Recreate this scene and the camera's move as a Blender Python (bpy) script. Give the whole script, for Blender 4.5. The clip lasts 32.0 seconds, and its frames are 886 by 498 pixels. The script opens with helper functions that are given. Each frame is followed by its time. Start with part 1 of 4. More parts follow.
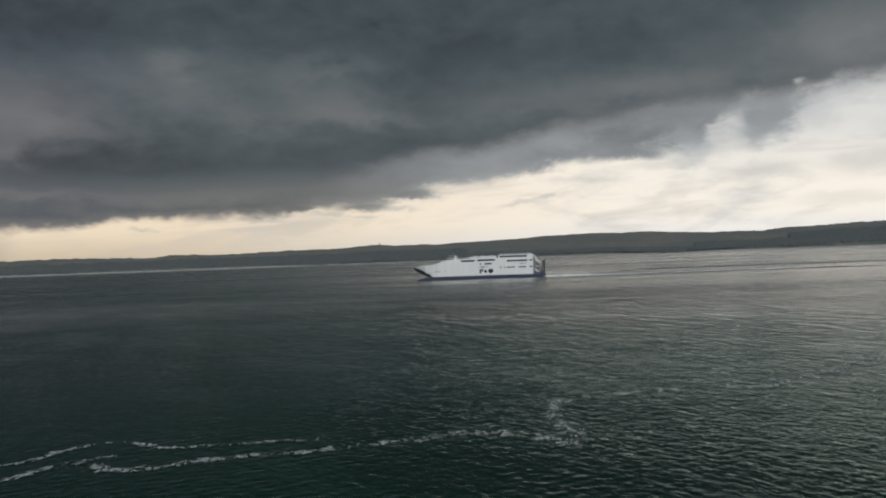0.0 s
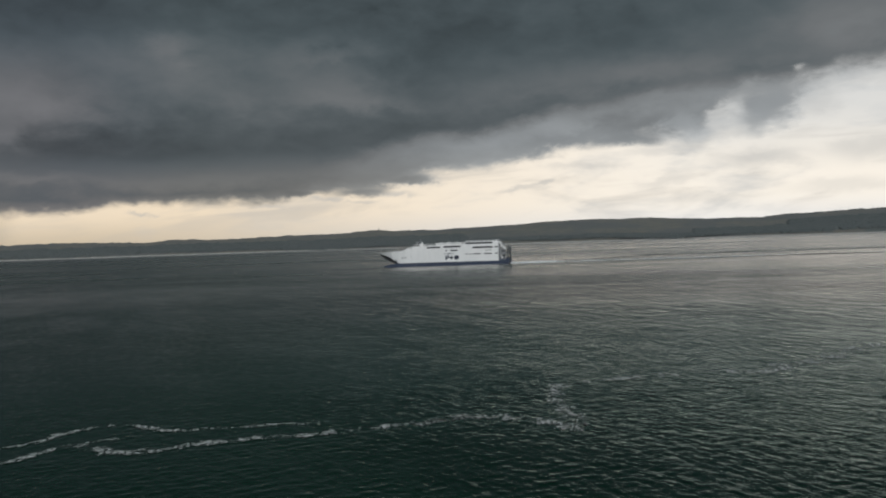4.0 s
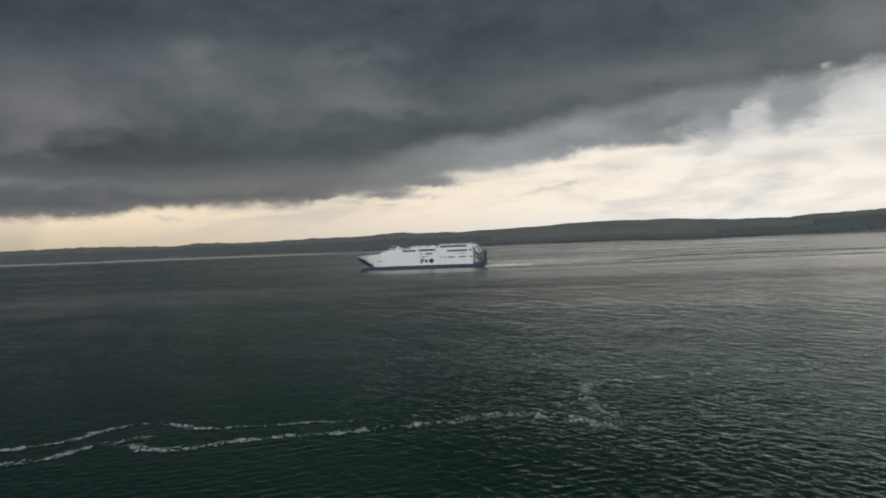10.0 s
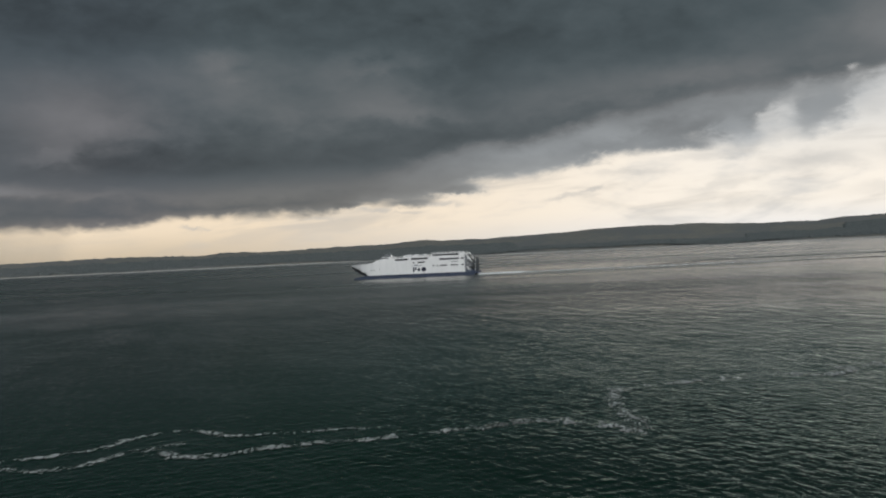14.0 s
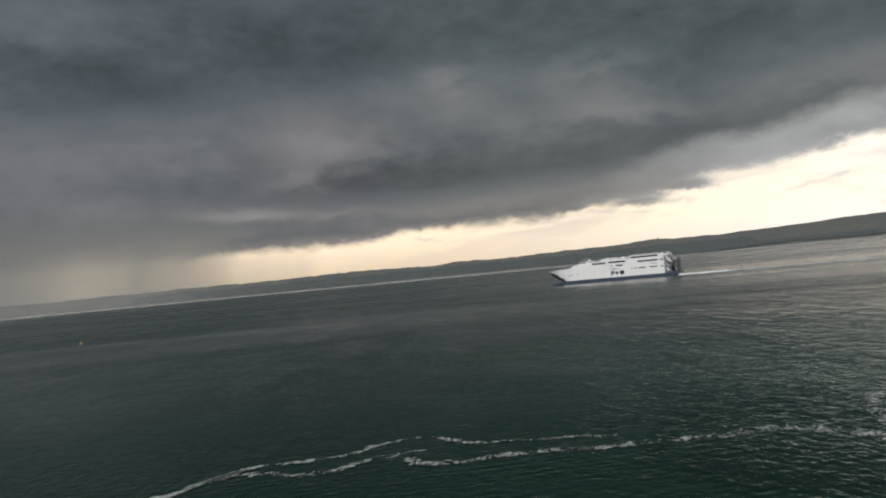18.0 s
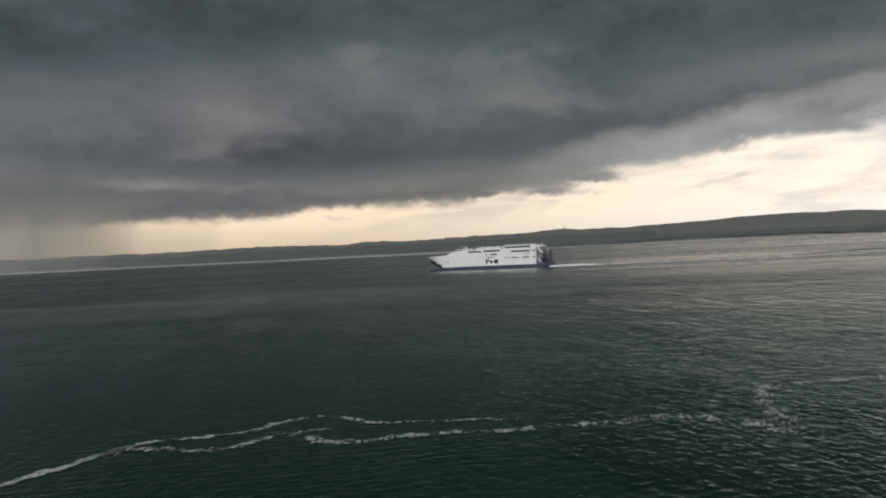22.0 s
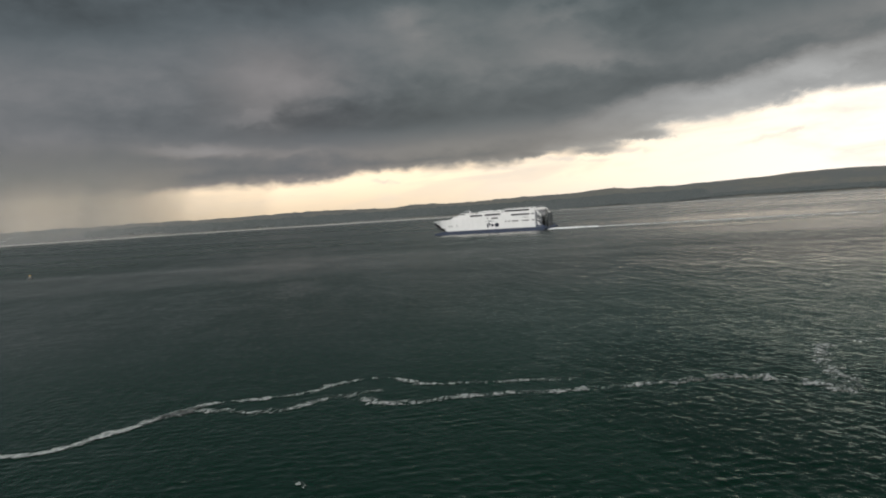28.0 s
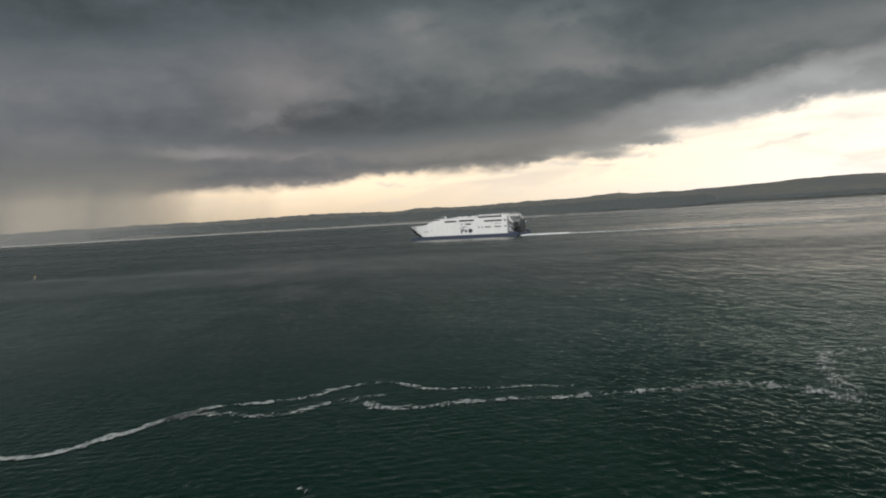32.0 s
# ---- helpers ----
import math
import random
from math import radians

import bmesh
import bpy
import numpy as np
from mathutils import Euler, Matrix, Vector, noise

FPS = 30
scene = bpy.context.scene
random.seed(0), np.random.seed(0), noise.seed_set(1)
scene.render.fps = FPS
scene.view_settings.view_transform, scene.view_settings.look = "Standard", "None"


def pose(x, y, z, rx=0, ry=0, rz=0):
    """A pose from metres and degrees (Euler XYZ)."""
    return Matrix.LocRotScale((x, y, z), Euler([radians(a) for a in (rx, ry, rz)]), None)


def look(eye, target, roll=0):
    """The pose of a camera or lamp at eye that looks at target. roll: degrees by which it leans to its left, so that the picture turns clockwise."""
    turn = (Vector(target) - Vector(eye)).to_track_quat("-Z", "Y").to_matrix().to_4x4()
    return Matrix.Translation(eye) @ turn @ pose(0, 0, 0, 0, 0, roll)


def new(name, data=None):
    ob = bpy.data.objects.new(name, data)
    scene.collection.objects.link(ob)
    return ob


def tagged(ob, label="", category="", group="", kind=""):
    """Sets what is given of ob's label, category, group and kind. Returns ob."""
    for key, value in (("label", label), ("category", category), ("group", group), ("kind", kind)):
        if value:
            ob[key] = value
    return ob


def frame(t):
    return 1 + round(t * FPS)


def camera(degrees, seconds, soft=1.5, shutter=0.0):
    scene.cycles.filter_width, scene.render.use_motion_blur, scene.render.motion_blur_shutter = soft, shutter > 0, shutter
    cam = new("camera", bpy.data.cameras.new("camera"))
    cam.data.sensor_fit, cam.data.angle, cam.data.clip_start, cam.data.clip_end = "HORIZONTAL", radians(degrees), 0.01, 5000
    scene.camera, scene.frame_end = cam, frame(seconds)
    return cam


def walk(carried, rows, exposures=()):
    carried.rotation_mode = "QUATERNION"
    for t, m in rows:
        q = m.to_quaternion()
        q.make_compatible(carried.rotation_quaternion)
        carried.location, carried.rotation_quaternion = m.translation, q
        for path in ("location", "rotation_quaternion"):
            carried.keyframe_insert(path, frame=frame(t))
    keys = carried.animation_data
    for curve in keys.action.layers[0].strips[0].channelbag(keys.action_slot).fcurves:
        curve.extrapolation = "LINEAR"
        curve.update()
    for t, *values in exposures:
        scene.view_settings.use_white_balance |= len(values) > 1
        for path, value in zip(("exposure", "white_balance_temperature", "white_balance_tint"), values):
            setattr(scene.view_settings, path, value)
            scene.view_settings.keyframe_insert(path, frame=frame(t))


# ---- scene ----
# ------------------------------------------------------------------ camera
EYE = 16.6   # usual height of the deck rail above the water; the ship rolls and drifts a little
cam = camera(53.19, 32.0, soft=2.0)
walk(cam, [
    (0.0, pose(0.99, 0, 16.93, 90.46, 2.07, 0.00)),
    (0.5, pose(1.00, 0, 16.92, 90.23, 1.93, -0.32)),
    (1.0, pose(0.99, 0, 16.91, 90.05, 1.96, -0.23)),
    (1.5, pose(0.99, 0, 16.93, 89.90, 1.90, -0.22)),
    (2.0, pose(0.96, 0, 16.95, 89.77, 1.85, -0.15)),
    (2.5, pose(0.90, 0, 16.95, 89.68, 1.81, -0.11)),
    (3.0, pose(0.82, 0, 16.91, 89.60, 1.81, -0.12)),
    (3.5, pose(0.78, 0, 16.86, 89.56, 1.89, -0.11)),
    (5.5, pose(0.45, 0, 16.76, 89.38, 1.77, 0.08)),
    (6.0, pose(0.44, 0, 16.70, 89.35, 1.86, 0.05)),
    (6.5, pose(0.49, 0, 16.65, 89.35, 1.88, 0.20)),
    (7.0, pose(0.43, 0, 16.62, 89.39, 1.92, 0.33)),
    (7.5, pose(0.35, 0, 16.58, 89.44, 1.97, 0.54)),
    (8.0, pose(0.29, 0, 16.57, 89.48, 1.97, 0.77)),
    (8.5, pose(0.20, 0, 16.54, 89.54, 2.08, 0.98)),
    (9.0, pose(0.08, 0, 16.53, 89.60, 2.05, 1.06)),
    (9.5, pose(0.04, 0, 16.50, 89.66, 2.10, 1.32)),
    (10.0, pose(0.00, 0, 16.46, 89.72, 2.19, 1.46)),
    (10.5, pose(-0.06, 0, 16.41, 89.77, 2.22, 1.66)),
    (11.0, pose(-0.14, 0, 16.35, 89.84, 2.28, 1.77)),
    (11.5, pose(-0.20, 0, 16.31, 89.89, 2.31, 1.89)),
    (12.0, pose(-0.32, 0, 16.24, 89.89, 2.37, 1.90)),
    (12.5, pose(-0.37, 0, 16.25, 89.90, 2.42, 1.97)),
    (13.0, pose(-0.26, 0, 16.33, 89.99, 2.31, 2.50)),
    (13.5, pose(-0.20, 0, 16.33, 90.13, 2.55, 2.80)),
    (15.5, pose(-0.37, 0, 16.49, 90.48, 3.27, 4.09)),
    (16.0, pose(-0.40, 0, 16.52, 90.52, 3.62, 4.97)),
    (16.5, pose(-0.32, 0, 16.59, 90.60, 4.17, 7.27)),
    (17.0, pose(-0.18, 0, 16.65, 90.90, 4.72, 11.14)),
    (17.5, pose(-0.10, 0, 16.67, 91.32, 5.08, 15.17)),
    (18.0, pose(0.02, 0, 16.64, 91.57, 5.43, 17.85)),
    (18.5, pose(0.01, 0, 16.61, 91.38, 5.63, 18.82)),
    (19.0, pose(0.00, 0, 16.59, 90.86, 5.66, 18.99)),
    (19.5, pose(0.10, 0, 16.54, 90.36, 5.43, 19.16)),
    (20.0, pose(0.01, 0, 16.46, 90.01, 5.01, 18.05)),
    (20.5, pose(-0.15, 0, 16.40, 89.84, 4.34, 15.36)),
    (21.0, pose(-0.31, 0, 16.40, 89.81, 3.68, 12.49)),
    (21.5, pose(-0.26, 0, 16.49, 89.91, 3.03, 11.54)),
    (22.0, pose(-0.22, 0, 16.60, 89.96, 2.77, 11.92)),
    (22.5, pose(-0.20, 0, 16.66, 89.94, 2.77, 12.32)),
    (23.0, pose(-0.14, 0, 16.66, 89.85, 3.07, 12.85)),
    (23.5, pose(-0.13, 0, 16.64, 89.50, 4.15, 13.39)),
    (24.0, pose(-0.17, 0, 16.65, 88.97, 5.63, 14.06)),
    (24.5, pose(-0.24, 0, 16.58, 89.09, 6.94, 14.45)),
    (25.0, pose(-0.36, 0, 16.53, 90.00, 5.52, 14.46)),
    (25.5, pose(-0.44, 0, 16.55, 89.94, 4.37, 15.33)),
    (27.5, pose(-0.53, 0, 16.62, 87.85, 3.76, 15.06)),
    (28.0, pose(-0.47, 0, 16.63, 87.67, 3.71, 15.04)),
    (28.5, pose(-0.44, 0, 16.62, 87.59, 3.75, 15.09)),
    (29.0, pose(-0.46, 0, 16.58, 87.54, 3.82, 15.09)),
    (29.5, pose(-0.49, 0, 16.56, 87.51, 3.90, 15.08)),
    (30.0, pose(-0.51, 0, 16.55, 87.52, 3.91, 15.09)),
    (30.5, pose(-0.54, 0, 16.56, 87.71, 3.81, 15.09)),
    (31.0, pose(-0.51, 0, 16.61, 87.82, 3.63, 15.20)),
    (31.5, pose(-0.44, 0, 16.69, 87.91, 3.45, 15.31)),
    (32.0, pose(-0.39, 0, 16.75, 87.93, 3.31, 15.34)),
], exposures=[(0.0, -0.13, 6230, 8), (13.0, -0.1, 6270, 8.5), (17.0, -0.02, 6380, 9.5), (18.0, 0.25, 6520, 10), (19.0, 0.28, 6600, 10.5), (20.0, 0.38, 6700, 10.5),
              (21.5, 0.06, 6560, 10), (23.0, 0.09, 6480, 9.5), (24.5, 0.20, 6560, 9.5), (28.0, 0.38, 6650, 9.8), (30.0, 0.46, 6650, 9.8), (32.0, 0.30, 6600, 9.8)])

# ------------------------------------------------------------------ node helpers


class Nodes:
    """Short forms for wiring a node tree."""

    def __init__(self, tree):
        self.tree = tree
        tree.nodes.clear()

    def make(self, kind, **given):
        node = self.tree.nodes.new(kind)
        for key, value in given.items():
            setattr(node, key, value)
        return node

    def put(self, socket, value):
        if isinstance(value, bpy.types.NodeSocket):
            self.tree.links.new(value, socket)
        else:
            socket.default_value = value

    def math(self, op, a, b=0.0, c=0.0, clamp=False):
        node = self.make("ShaderNodeMath", operation=op, use_clamp=clamp)
        for socket, value in zip(node.inputs, (a, b, c)):
            self.put(socket, value)
        return node.outputs[0]

    def vec(self, x, y, z=0.0):
        node = self.make("ShaderNodeCombineXYZ")
        for socket, value in zip(node.inputs, (x, y, z)):
            self.put(socket, value)
        return node.outputs[0]

    def noise(self, vector, scale, detail=4.0, rough=0.55, distortion=0.0):
        node = self.make("ShaderNodeTexNoise")
        self.put(node.inputs["Vector"], vector)
        node.inputs["Scale"].default_value = scale
        node.inputs["Detail"].default_value = detail
        node.inputs["Roughness"].default_value = rough
        node.inputs["Distortion"].default_value = distortion
        return node.outputs["Fac"]

    def span(self, value, lo, hi, out_lo=0.0, out_hi=1.0, smooth=True):
        node = self.make("ShaderNodeMapRange", interpolation_type="SMOOTHSTEP" if smooth else "LINEAR", clamp=True)
        for socket, v in zip(node.inputs[:5], (value, lo, hi, out_lo, out_hi)):
            self.put(socket, v)
        return node.outputs[0]

    def mix(self, fac, a, b, blend="MIX"):
        node = self.make("ShaderNodeMix", data_type="RGBA", blend_type=blend)
        self.put(node.inputs[0], fac)
        for socket, value in ((node.inputs[6], a), (node.inputs[7], b)):
            if isinstance(value, tuple):
                value = (*value, 1.0)
            self.put(socket, value)
        return node.outputs[2]

    def ramp(self, fac, stops):
        node = self.make("ShaderNodeValToRGB")
        self.put(node.inputs[0], fac)
        els = node.color_ramp.elements
        while len(els) < len(stops):
            els.new(0.5)
        for el, (at, colour) in zip(els, stops):
            el.position = at
            el.color = (colour, colour, colour, 1) if isinstance(colour, (int, float)) else (*colour, 1)
        return node.outputs[0]

    def bell(self, a, e, blob):
        """A soft elliptical patch round (azimuth, elevation); lean: its rise by azimuth."""
        az, el, wide, high, amount, *lean = blob
        da = self.math("SUBTRACT", a, az)
        de = self.math("SUBTRACT", e, el)
        if lean and lean[0]:
            de = self.math("SUBTRACT", de, self.math("MULTIPLY", da, lean[0]))
        da, de = self.math("DIVIDE", da, wide), self.math("DIVIDE", de, high)
        q = self.math("ADD", self.math("MULTIPLY", da, da), self.math("MULTIPLY", de, de))
        q = self.math("POWER", q, 1.4)
        return self.math("MULTIPLY", self.math("EXPONENT", self.math("MULTIPLY", q, -1.0)), amount)


# ------------------------------------------------------------------ sky and sun
SUN_AZ, SUN_EL = -128.0, 38.0   # degrees from ahead (left is positive) and above the horizon


def make_sky():
    world = bpy.data.worlds.new("sky")
    scene.world = world
    world.use_nodes = True
    n = Nodes(world.node_tree)
    coord = n.make("ShaderNodeTexCoord").outputs["Generated"]
    sep = n.make("ShaderNodeSeparateXYZ")
    n.put(sep.inputs[0], coord)
    x, y, z = sep.outputs
    a = n.math("MULTIPLY", n.math("ARCTAN2", n.math("MULTIPLY", x, -1.0), y), 180 / math.pi)
    e = n.math("MULTIPLY", n.math("ARCSINE", z), 180 / math.pi)

    # clear sky behind the clouds
    air = n.make("ShaderNodeTexSky", sky_type="NISHITA", sun_disc=False)
    air.sun_elevation, air.sun_rotation = radians(SUN_EL), radians(-SUN_AZ)

    # noise fields: one on the cloud base in perspective, the others on the dome
    base = n.vec(n.math("DIVIDE", x, n.math("ADD", n.math("MAXIMUM", z, 0.0), 0.16)),
                 n.math("DIVIDE", y, n.math("ADD", n.math("MAXIMUM", z, 0.0), 0.16)), 3.1)
    sheet = n.noise(base, 0.95, 3.0, 0.42, 0.5)
    broad = n.noise(n.vec(n.math("MULTIPLY", a, 0.05), n.math("MULTIPLY", e, 0.14), 1.7), 1.6, 3.0, 0.42, 0.6)
    puff = n.noise(n.vec(n.math("MULTIPLY", a, 0.1), n.math("MULTIPLY", e, 0.17), 4.4), 2.6, 5.0, 0.5, 0.3)
    lump = n.noise(n.vec(n.math("MULTIPLY", a, 0.1), n.math("MULTIPLY", e, 0.2), 9.1), 4.6, 4.0, 0.5, 0.4)
    fray = n.noise(n.vec(n.math("MULTIPLY", a, 0.3), n.math("MULTIPLY", e, 0.62), 2.6), 2.0, 6.0, 0.6, 0.3)
    wisp = n.noise(n.vec(n.math("MULTIPLY", a, 0.05), n.math("MULTIPLY", e, 0.17), 8.2), 3.0, 5.0, 0.55, 0.3)
    veil = n.noise(n.vec(n.math("MULTIPLY", a, 0.16), n.math("ADD", n.math("MULTIPLY", e, 0.75), n.math("MULTIPLY", a, 0.035)), 6.3), 1.0, 5.0, 0.55, 0.5)

    def swing(field, amount):
        return n.math("MULTIPLY", n.math("SUBTRACT", field, 0.5), amount)

    # billowed coordinates, so that no shape keeps a smooth outline
    wa = n.math("ADD", a, n.math("ADD", swing(puff, 5.0), swing(fray, 2.4)))
    we = n.math("ADD", e, n.math("ADD", swing(puff, 1.6), swing(fray, 1.1)))
    pa = n.math("ADD", a, n.math("ADD", swing(lump, 1.6), swing(fray, 2.0)))
    pe = n.math("ADD", e, n.math("ADD", swing(lump, 0.5), swing(fray, 0.9)))

    def line_of(points, top):
        """An elevation by azimuth, in degrees."""
        return n.math("MULTIPLY", n.ramp(n.math("DIVIDE", n.math("ADD", wa2, 90.0), 180.0), [((p + 90.0) / 180.0, q / top) for p, q in points]), top)

    wa2 = n.math("ADD", a, swing(fray, 1.5))
    # ragged lower rim of the whole deck, and of its darker upper layer
    rim = line_of(((-70, 10.4), (-36, 9.7), (-26, 9.0), (-22.5, 8.8), (-18.6, 8.0), (-16.6, 6.0), (-10.0, 6.05), (-7.6, 5.5), (-4.8, 4.95), (-0.2, 4.75),
                   (4.4, 3.45), (8.2, 3.45), (10.0, 2.95), (20.5, 2.8), (24.0, 2.45), (60, 2.2)), 20.0)
    dark_rim = line_of(((-70, 11.4), (-36, 10.5), (-26, 9.3), (-20.4, 9.2), (-17.0, 9.0), (-14.0, 8.8), (-12.0, 8.35), (-9.8, 8.2), (-7.0, 7.8), (-4.8, 7.1),
                        (-2.5, 6.7), (1.3, 6.6), (4.5, 5.7), (7.5, 4.8), (24.0, 4.7), (60, 5.0)), 20.0)
    rough_edge = n.math("ADD", swing(puff, n.span(a, 8.0, -14.0, 0.7, 1.2)), n.math("ADD", swing(lump, 0.6), swing(fray, n.span(a, 8.0, -14.0, 0.8, 1.25))))
    above = n.math("ADD", n.math("SUBTRACT", e, rim), rough_edge)
    # torn puffs below the rim and rents in it: az, el, wide, high, amount, lean
    for blob in ((-20.6, 7.0, 2.2, 1.5, 2.3, -0.12), (-19.2, 5.9, 1.8, 0.5, 0.7, 0.0), (-17.4, 7.3, 0.8, 0.9, -0.6, -0.55), (-22.3, 9.7, 0.4, 0.25, -0.8, 0.0), (-12.0, 6.0, 3.0, 0.35, 0.35, 0.0),
                 (1.6, 4.0, 1.5, 0.35, 0.75, 0.0), (5.0, 3.3, 2.0, 0.25, 0.35, 0.0), (9.0, 3.35, 1.0, 0.25, 0.35, 0.0), (-9.8, 8.0, 0.7, 0.14, -0.5, 0.05)):
        above = n.math("ADD", above, n.bell(pa, pe, blob))
    soft = n.span(a, -12.0, -18.0, 1.0, 2.3)
    cover = n.span(above, n.math("MULTIPLY", n.span(a, 8.0, -14.0, -0.38, -0.60), soft), n.math("MULTIPLY", n.span(a, 8.0, -14.0, 0.32, 0.55), soft))
    deep = n.span(n.math("ADD", n.math("SUBTRACT", e, dark_rim), n.math("MULTIPLY", rough_edge, 0.9)), -0.6, n.span(a, 4.0, 10.0, 0.8, 1.4))

    # the dark layer: rolls and lighter gaps, over the view
    tone = n.ramp(n.math("DIVIDE", e, 30.0), [(0.0, 0.128), (0.13, 0.124), (0.21, 0.112), (0.30, 0.120), (0.38, 0.115), (0.45, 0.097), (0.55, 0.086), (1.0, 0.060)])
    tone = n.math("ADD", tone, swing(sheet, 0.04))
    tone = n.math("ADD", tone, swing(broad, 0.03))
    tone = n.math("ADD", tone, swing(puff, 0.045))
    tone = n.math("ADD", tone, swing(lump, 0.035))
    tone = n.math("ADD", tone, swing(fray, 0.022))
    for blob in ((15.0, 6.7, 8.5, 1.6, -0.015, -0.05), (5.0, 7.4, 5.0, 0.95, -0.014, -0.02), (21.5, 6.3, 6.0, 1.3, -0.014, 0.0), (31.0, 8.0, 4.0, 1.6, -0.012, 0.0),   # the long dark roll
                 (6.3, 9.9, 3.2, 1.25, 0.042, 0.1), (5.0, 9.0, 3.4, 0.5, 0.024, 0.03), (8.0, 12.2, 2.6, 0.9, 0.030, -0.15), (15.5, 11.4, 5.5, 1.9, 0.026, 0.05), (12.0, 9.3, 4.0, 0.8, 0.012, 0.0),
                 (23.5, 8.8, 4.5, 1.6, 0.018, 0.0), (25.6, 8.8, 3.4, 2.1, 0.032, 0.15), (27.0, 6.9, 2.4, 0.6, 0.045, 0.0), (17.2, 12.6, 1.8, 0.9, 0.032, 0.0),
                 (1.3, 11.0, 2.8, 1.6, -0.016, 0.0), (-8.0, 9.9, 6.5, 1.15, 0.030, -0.06), (-15.0, 10.1, 4.5, 0.9, 0.034, -0.03), (-14.0, 12.6, 9.0, 1.5, -0.012, 0.0), (-26.0, 12.0, 4.0, 2.6, 0.07, 0.0), (-20.0, 12.3, 5.0, 1.8, 0.022, 0.0), (-1.5, 13.6, 5.0, 1.6, -0.016, 0.0),
                 (0.0, 7.2, 3.5, 0.5, -0.010, 0.0), (25.0, 14.6, 6.5, 1.8, -0.020, 0.1), (39.0, 13.0, 8.5, 1.45, -0.026, 0.0), (41.0, 17.0, 6.0, 1.6, 0.035, 0.0), (34.0, 9.2, 8.0, 2.0, 0.024, 0.0), (27.5, 11.0, 2.0, 1.2, 0.010, 0.0),
                 (38.0, 5.6, 5.0, 1.3, 0.036, 0.1), (44.0, 8.0, 4.0, 2.5, 0.02, 0.0)):
        tone = n.math("ADD", tone, n.bell(wa, we, blob))
    # the paler layer below it, lit from beyond the rim
    pale = n.math("ADD", n.ramp(n.math("DIVIDE", n.math("ADD", a, 90.0), 180.0), [(0.30, 0.28), (0.36, 0.28), (0.40, 0.275), (0.45, 0.265), (0.48, 0.31), (0.50, 0.27), (0.525, 0.215), (0.55, 0.175), (0.60, 0.148), (0.64, 0.134), (0.70, 0.130)]), swing(puff, n.span(a, 8.0, -2.0, 0.05, 0.10)))
    pale = n.math("ADD", pale, swing(fray, n.span(a, 8.0, -8.0, 0.03, 0.09)))
    for blob in ((17.0, 4.2, 9.0, 0.45, 0.018, 0.0), (14.0, 3.3, 7.0, 0.22, -0.012, 0.0), (30.3, 4.9, 3.2, 0.5, 0.115, 0.05), (24.5, 4.5, 3.0, 0.35, 0.03, 0.0), (24.0, 3.1, 5.0, 0.25, -0.008, 0.0), (-12.8, 6.9, 3.6, 0.8, -0.035, 0.0),
                 (-20.6, 6.8, 2.4, 1.6, 0.07, 0.0), (-8.0, 7.0, 1.5, 0.5, 0.05, 0.0), (-15.5, 6.6, 1.0, 0.8, 0.10, -0.3), (33.0, 3.4, 4.0, 0.5, 0.03, 0.0)):
        pale = n.math("ADD", pale, n.bell(wa, we, blob))
    tone = n.math("ADD", n.math("MULTIPLY", tone, deep), n.math("MULTIPLY", pale, n.math("SUBTRACT", 1.0, deep)))
    tone = n.math("ADD", tone, n.math("MULTIPLY", n.span(above, 0.75, -0.1), n.span(a, 14.0, 2.0, 0.07, 0.10)))   # thin at its edge
    tone = n.math("MAXIMUM", tone, 0.05)
    hue = n.mix(n.span(tone, 0.085, 0.19), n.mix(n.span(e, 6.0, 13.0), (0.88, 1.0, 1.05), (0.81, 1.0, 1.075)), (0.975, 1.0, 1.01))
    hue = n.mix(n.math("MULTIPLY", n.span(e, 6.5, 3.0), n.span(tone, 0.10, 0.18)), hue, (1.03, 1.0, 0.94))
    hue = n.mix(n.bell(wa, we, (25.5, 8.5, 4.5, 3.0, 0.6)), hue, (1.02, 1.0, 0.975))
    hue = n.mix(n.span(a, 14.0, 24.0, 0.0, 0.8), hue, n.mix(1.0, hue, (1.015, 0.995, 1.05), "MULTIPLY"))
    deck = n.mix(1.0, hue, n.vec(tone, tone, tone), "MULTIPLY")

    # the bright gap under the deck: warm at one end, white at the other, with thin grey cloud in it
    warm = n.mix(n.span(a, 24.0, -18.0), (0.66, 0.53, 0.38), (0.94, 0.89, 0.84))
    gap = n.mix(n.span(e, 0.3, 2.6), warm, n.mix(n.span(a, 16.0, -18.0), (0.96, 0.77, 0.56), (1.06, 0.945, 0.81)))
    gap = n.mix(n.math("MULTIPLY", n.span(wisp, 0.48, 0.72), n.span(a, 10.0, -22.0, 0.25, 0.6)), gap, (0.56, 0.55, 0.54))
    gap = n.mix(n.math("MULTIPLY", n.span(e, 3.0, 8.0), n.span(a, -8.0, -20.0, 0.0, 0.62)), gap, (0.62, 0.63, 0.635))
    gap = n.mix(n.math("MULTIPLY", n.span(veil, 0.45, 0.74), n.span(e, 0.8, 2.4, 0.16, 0.42)), gap, (0.50, 0.46, 0.42))
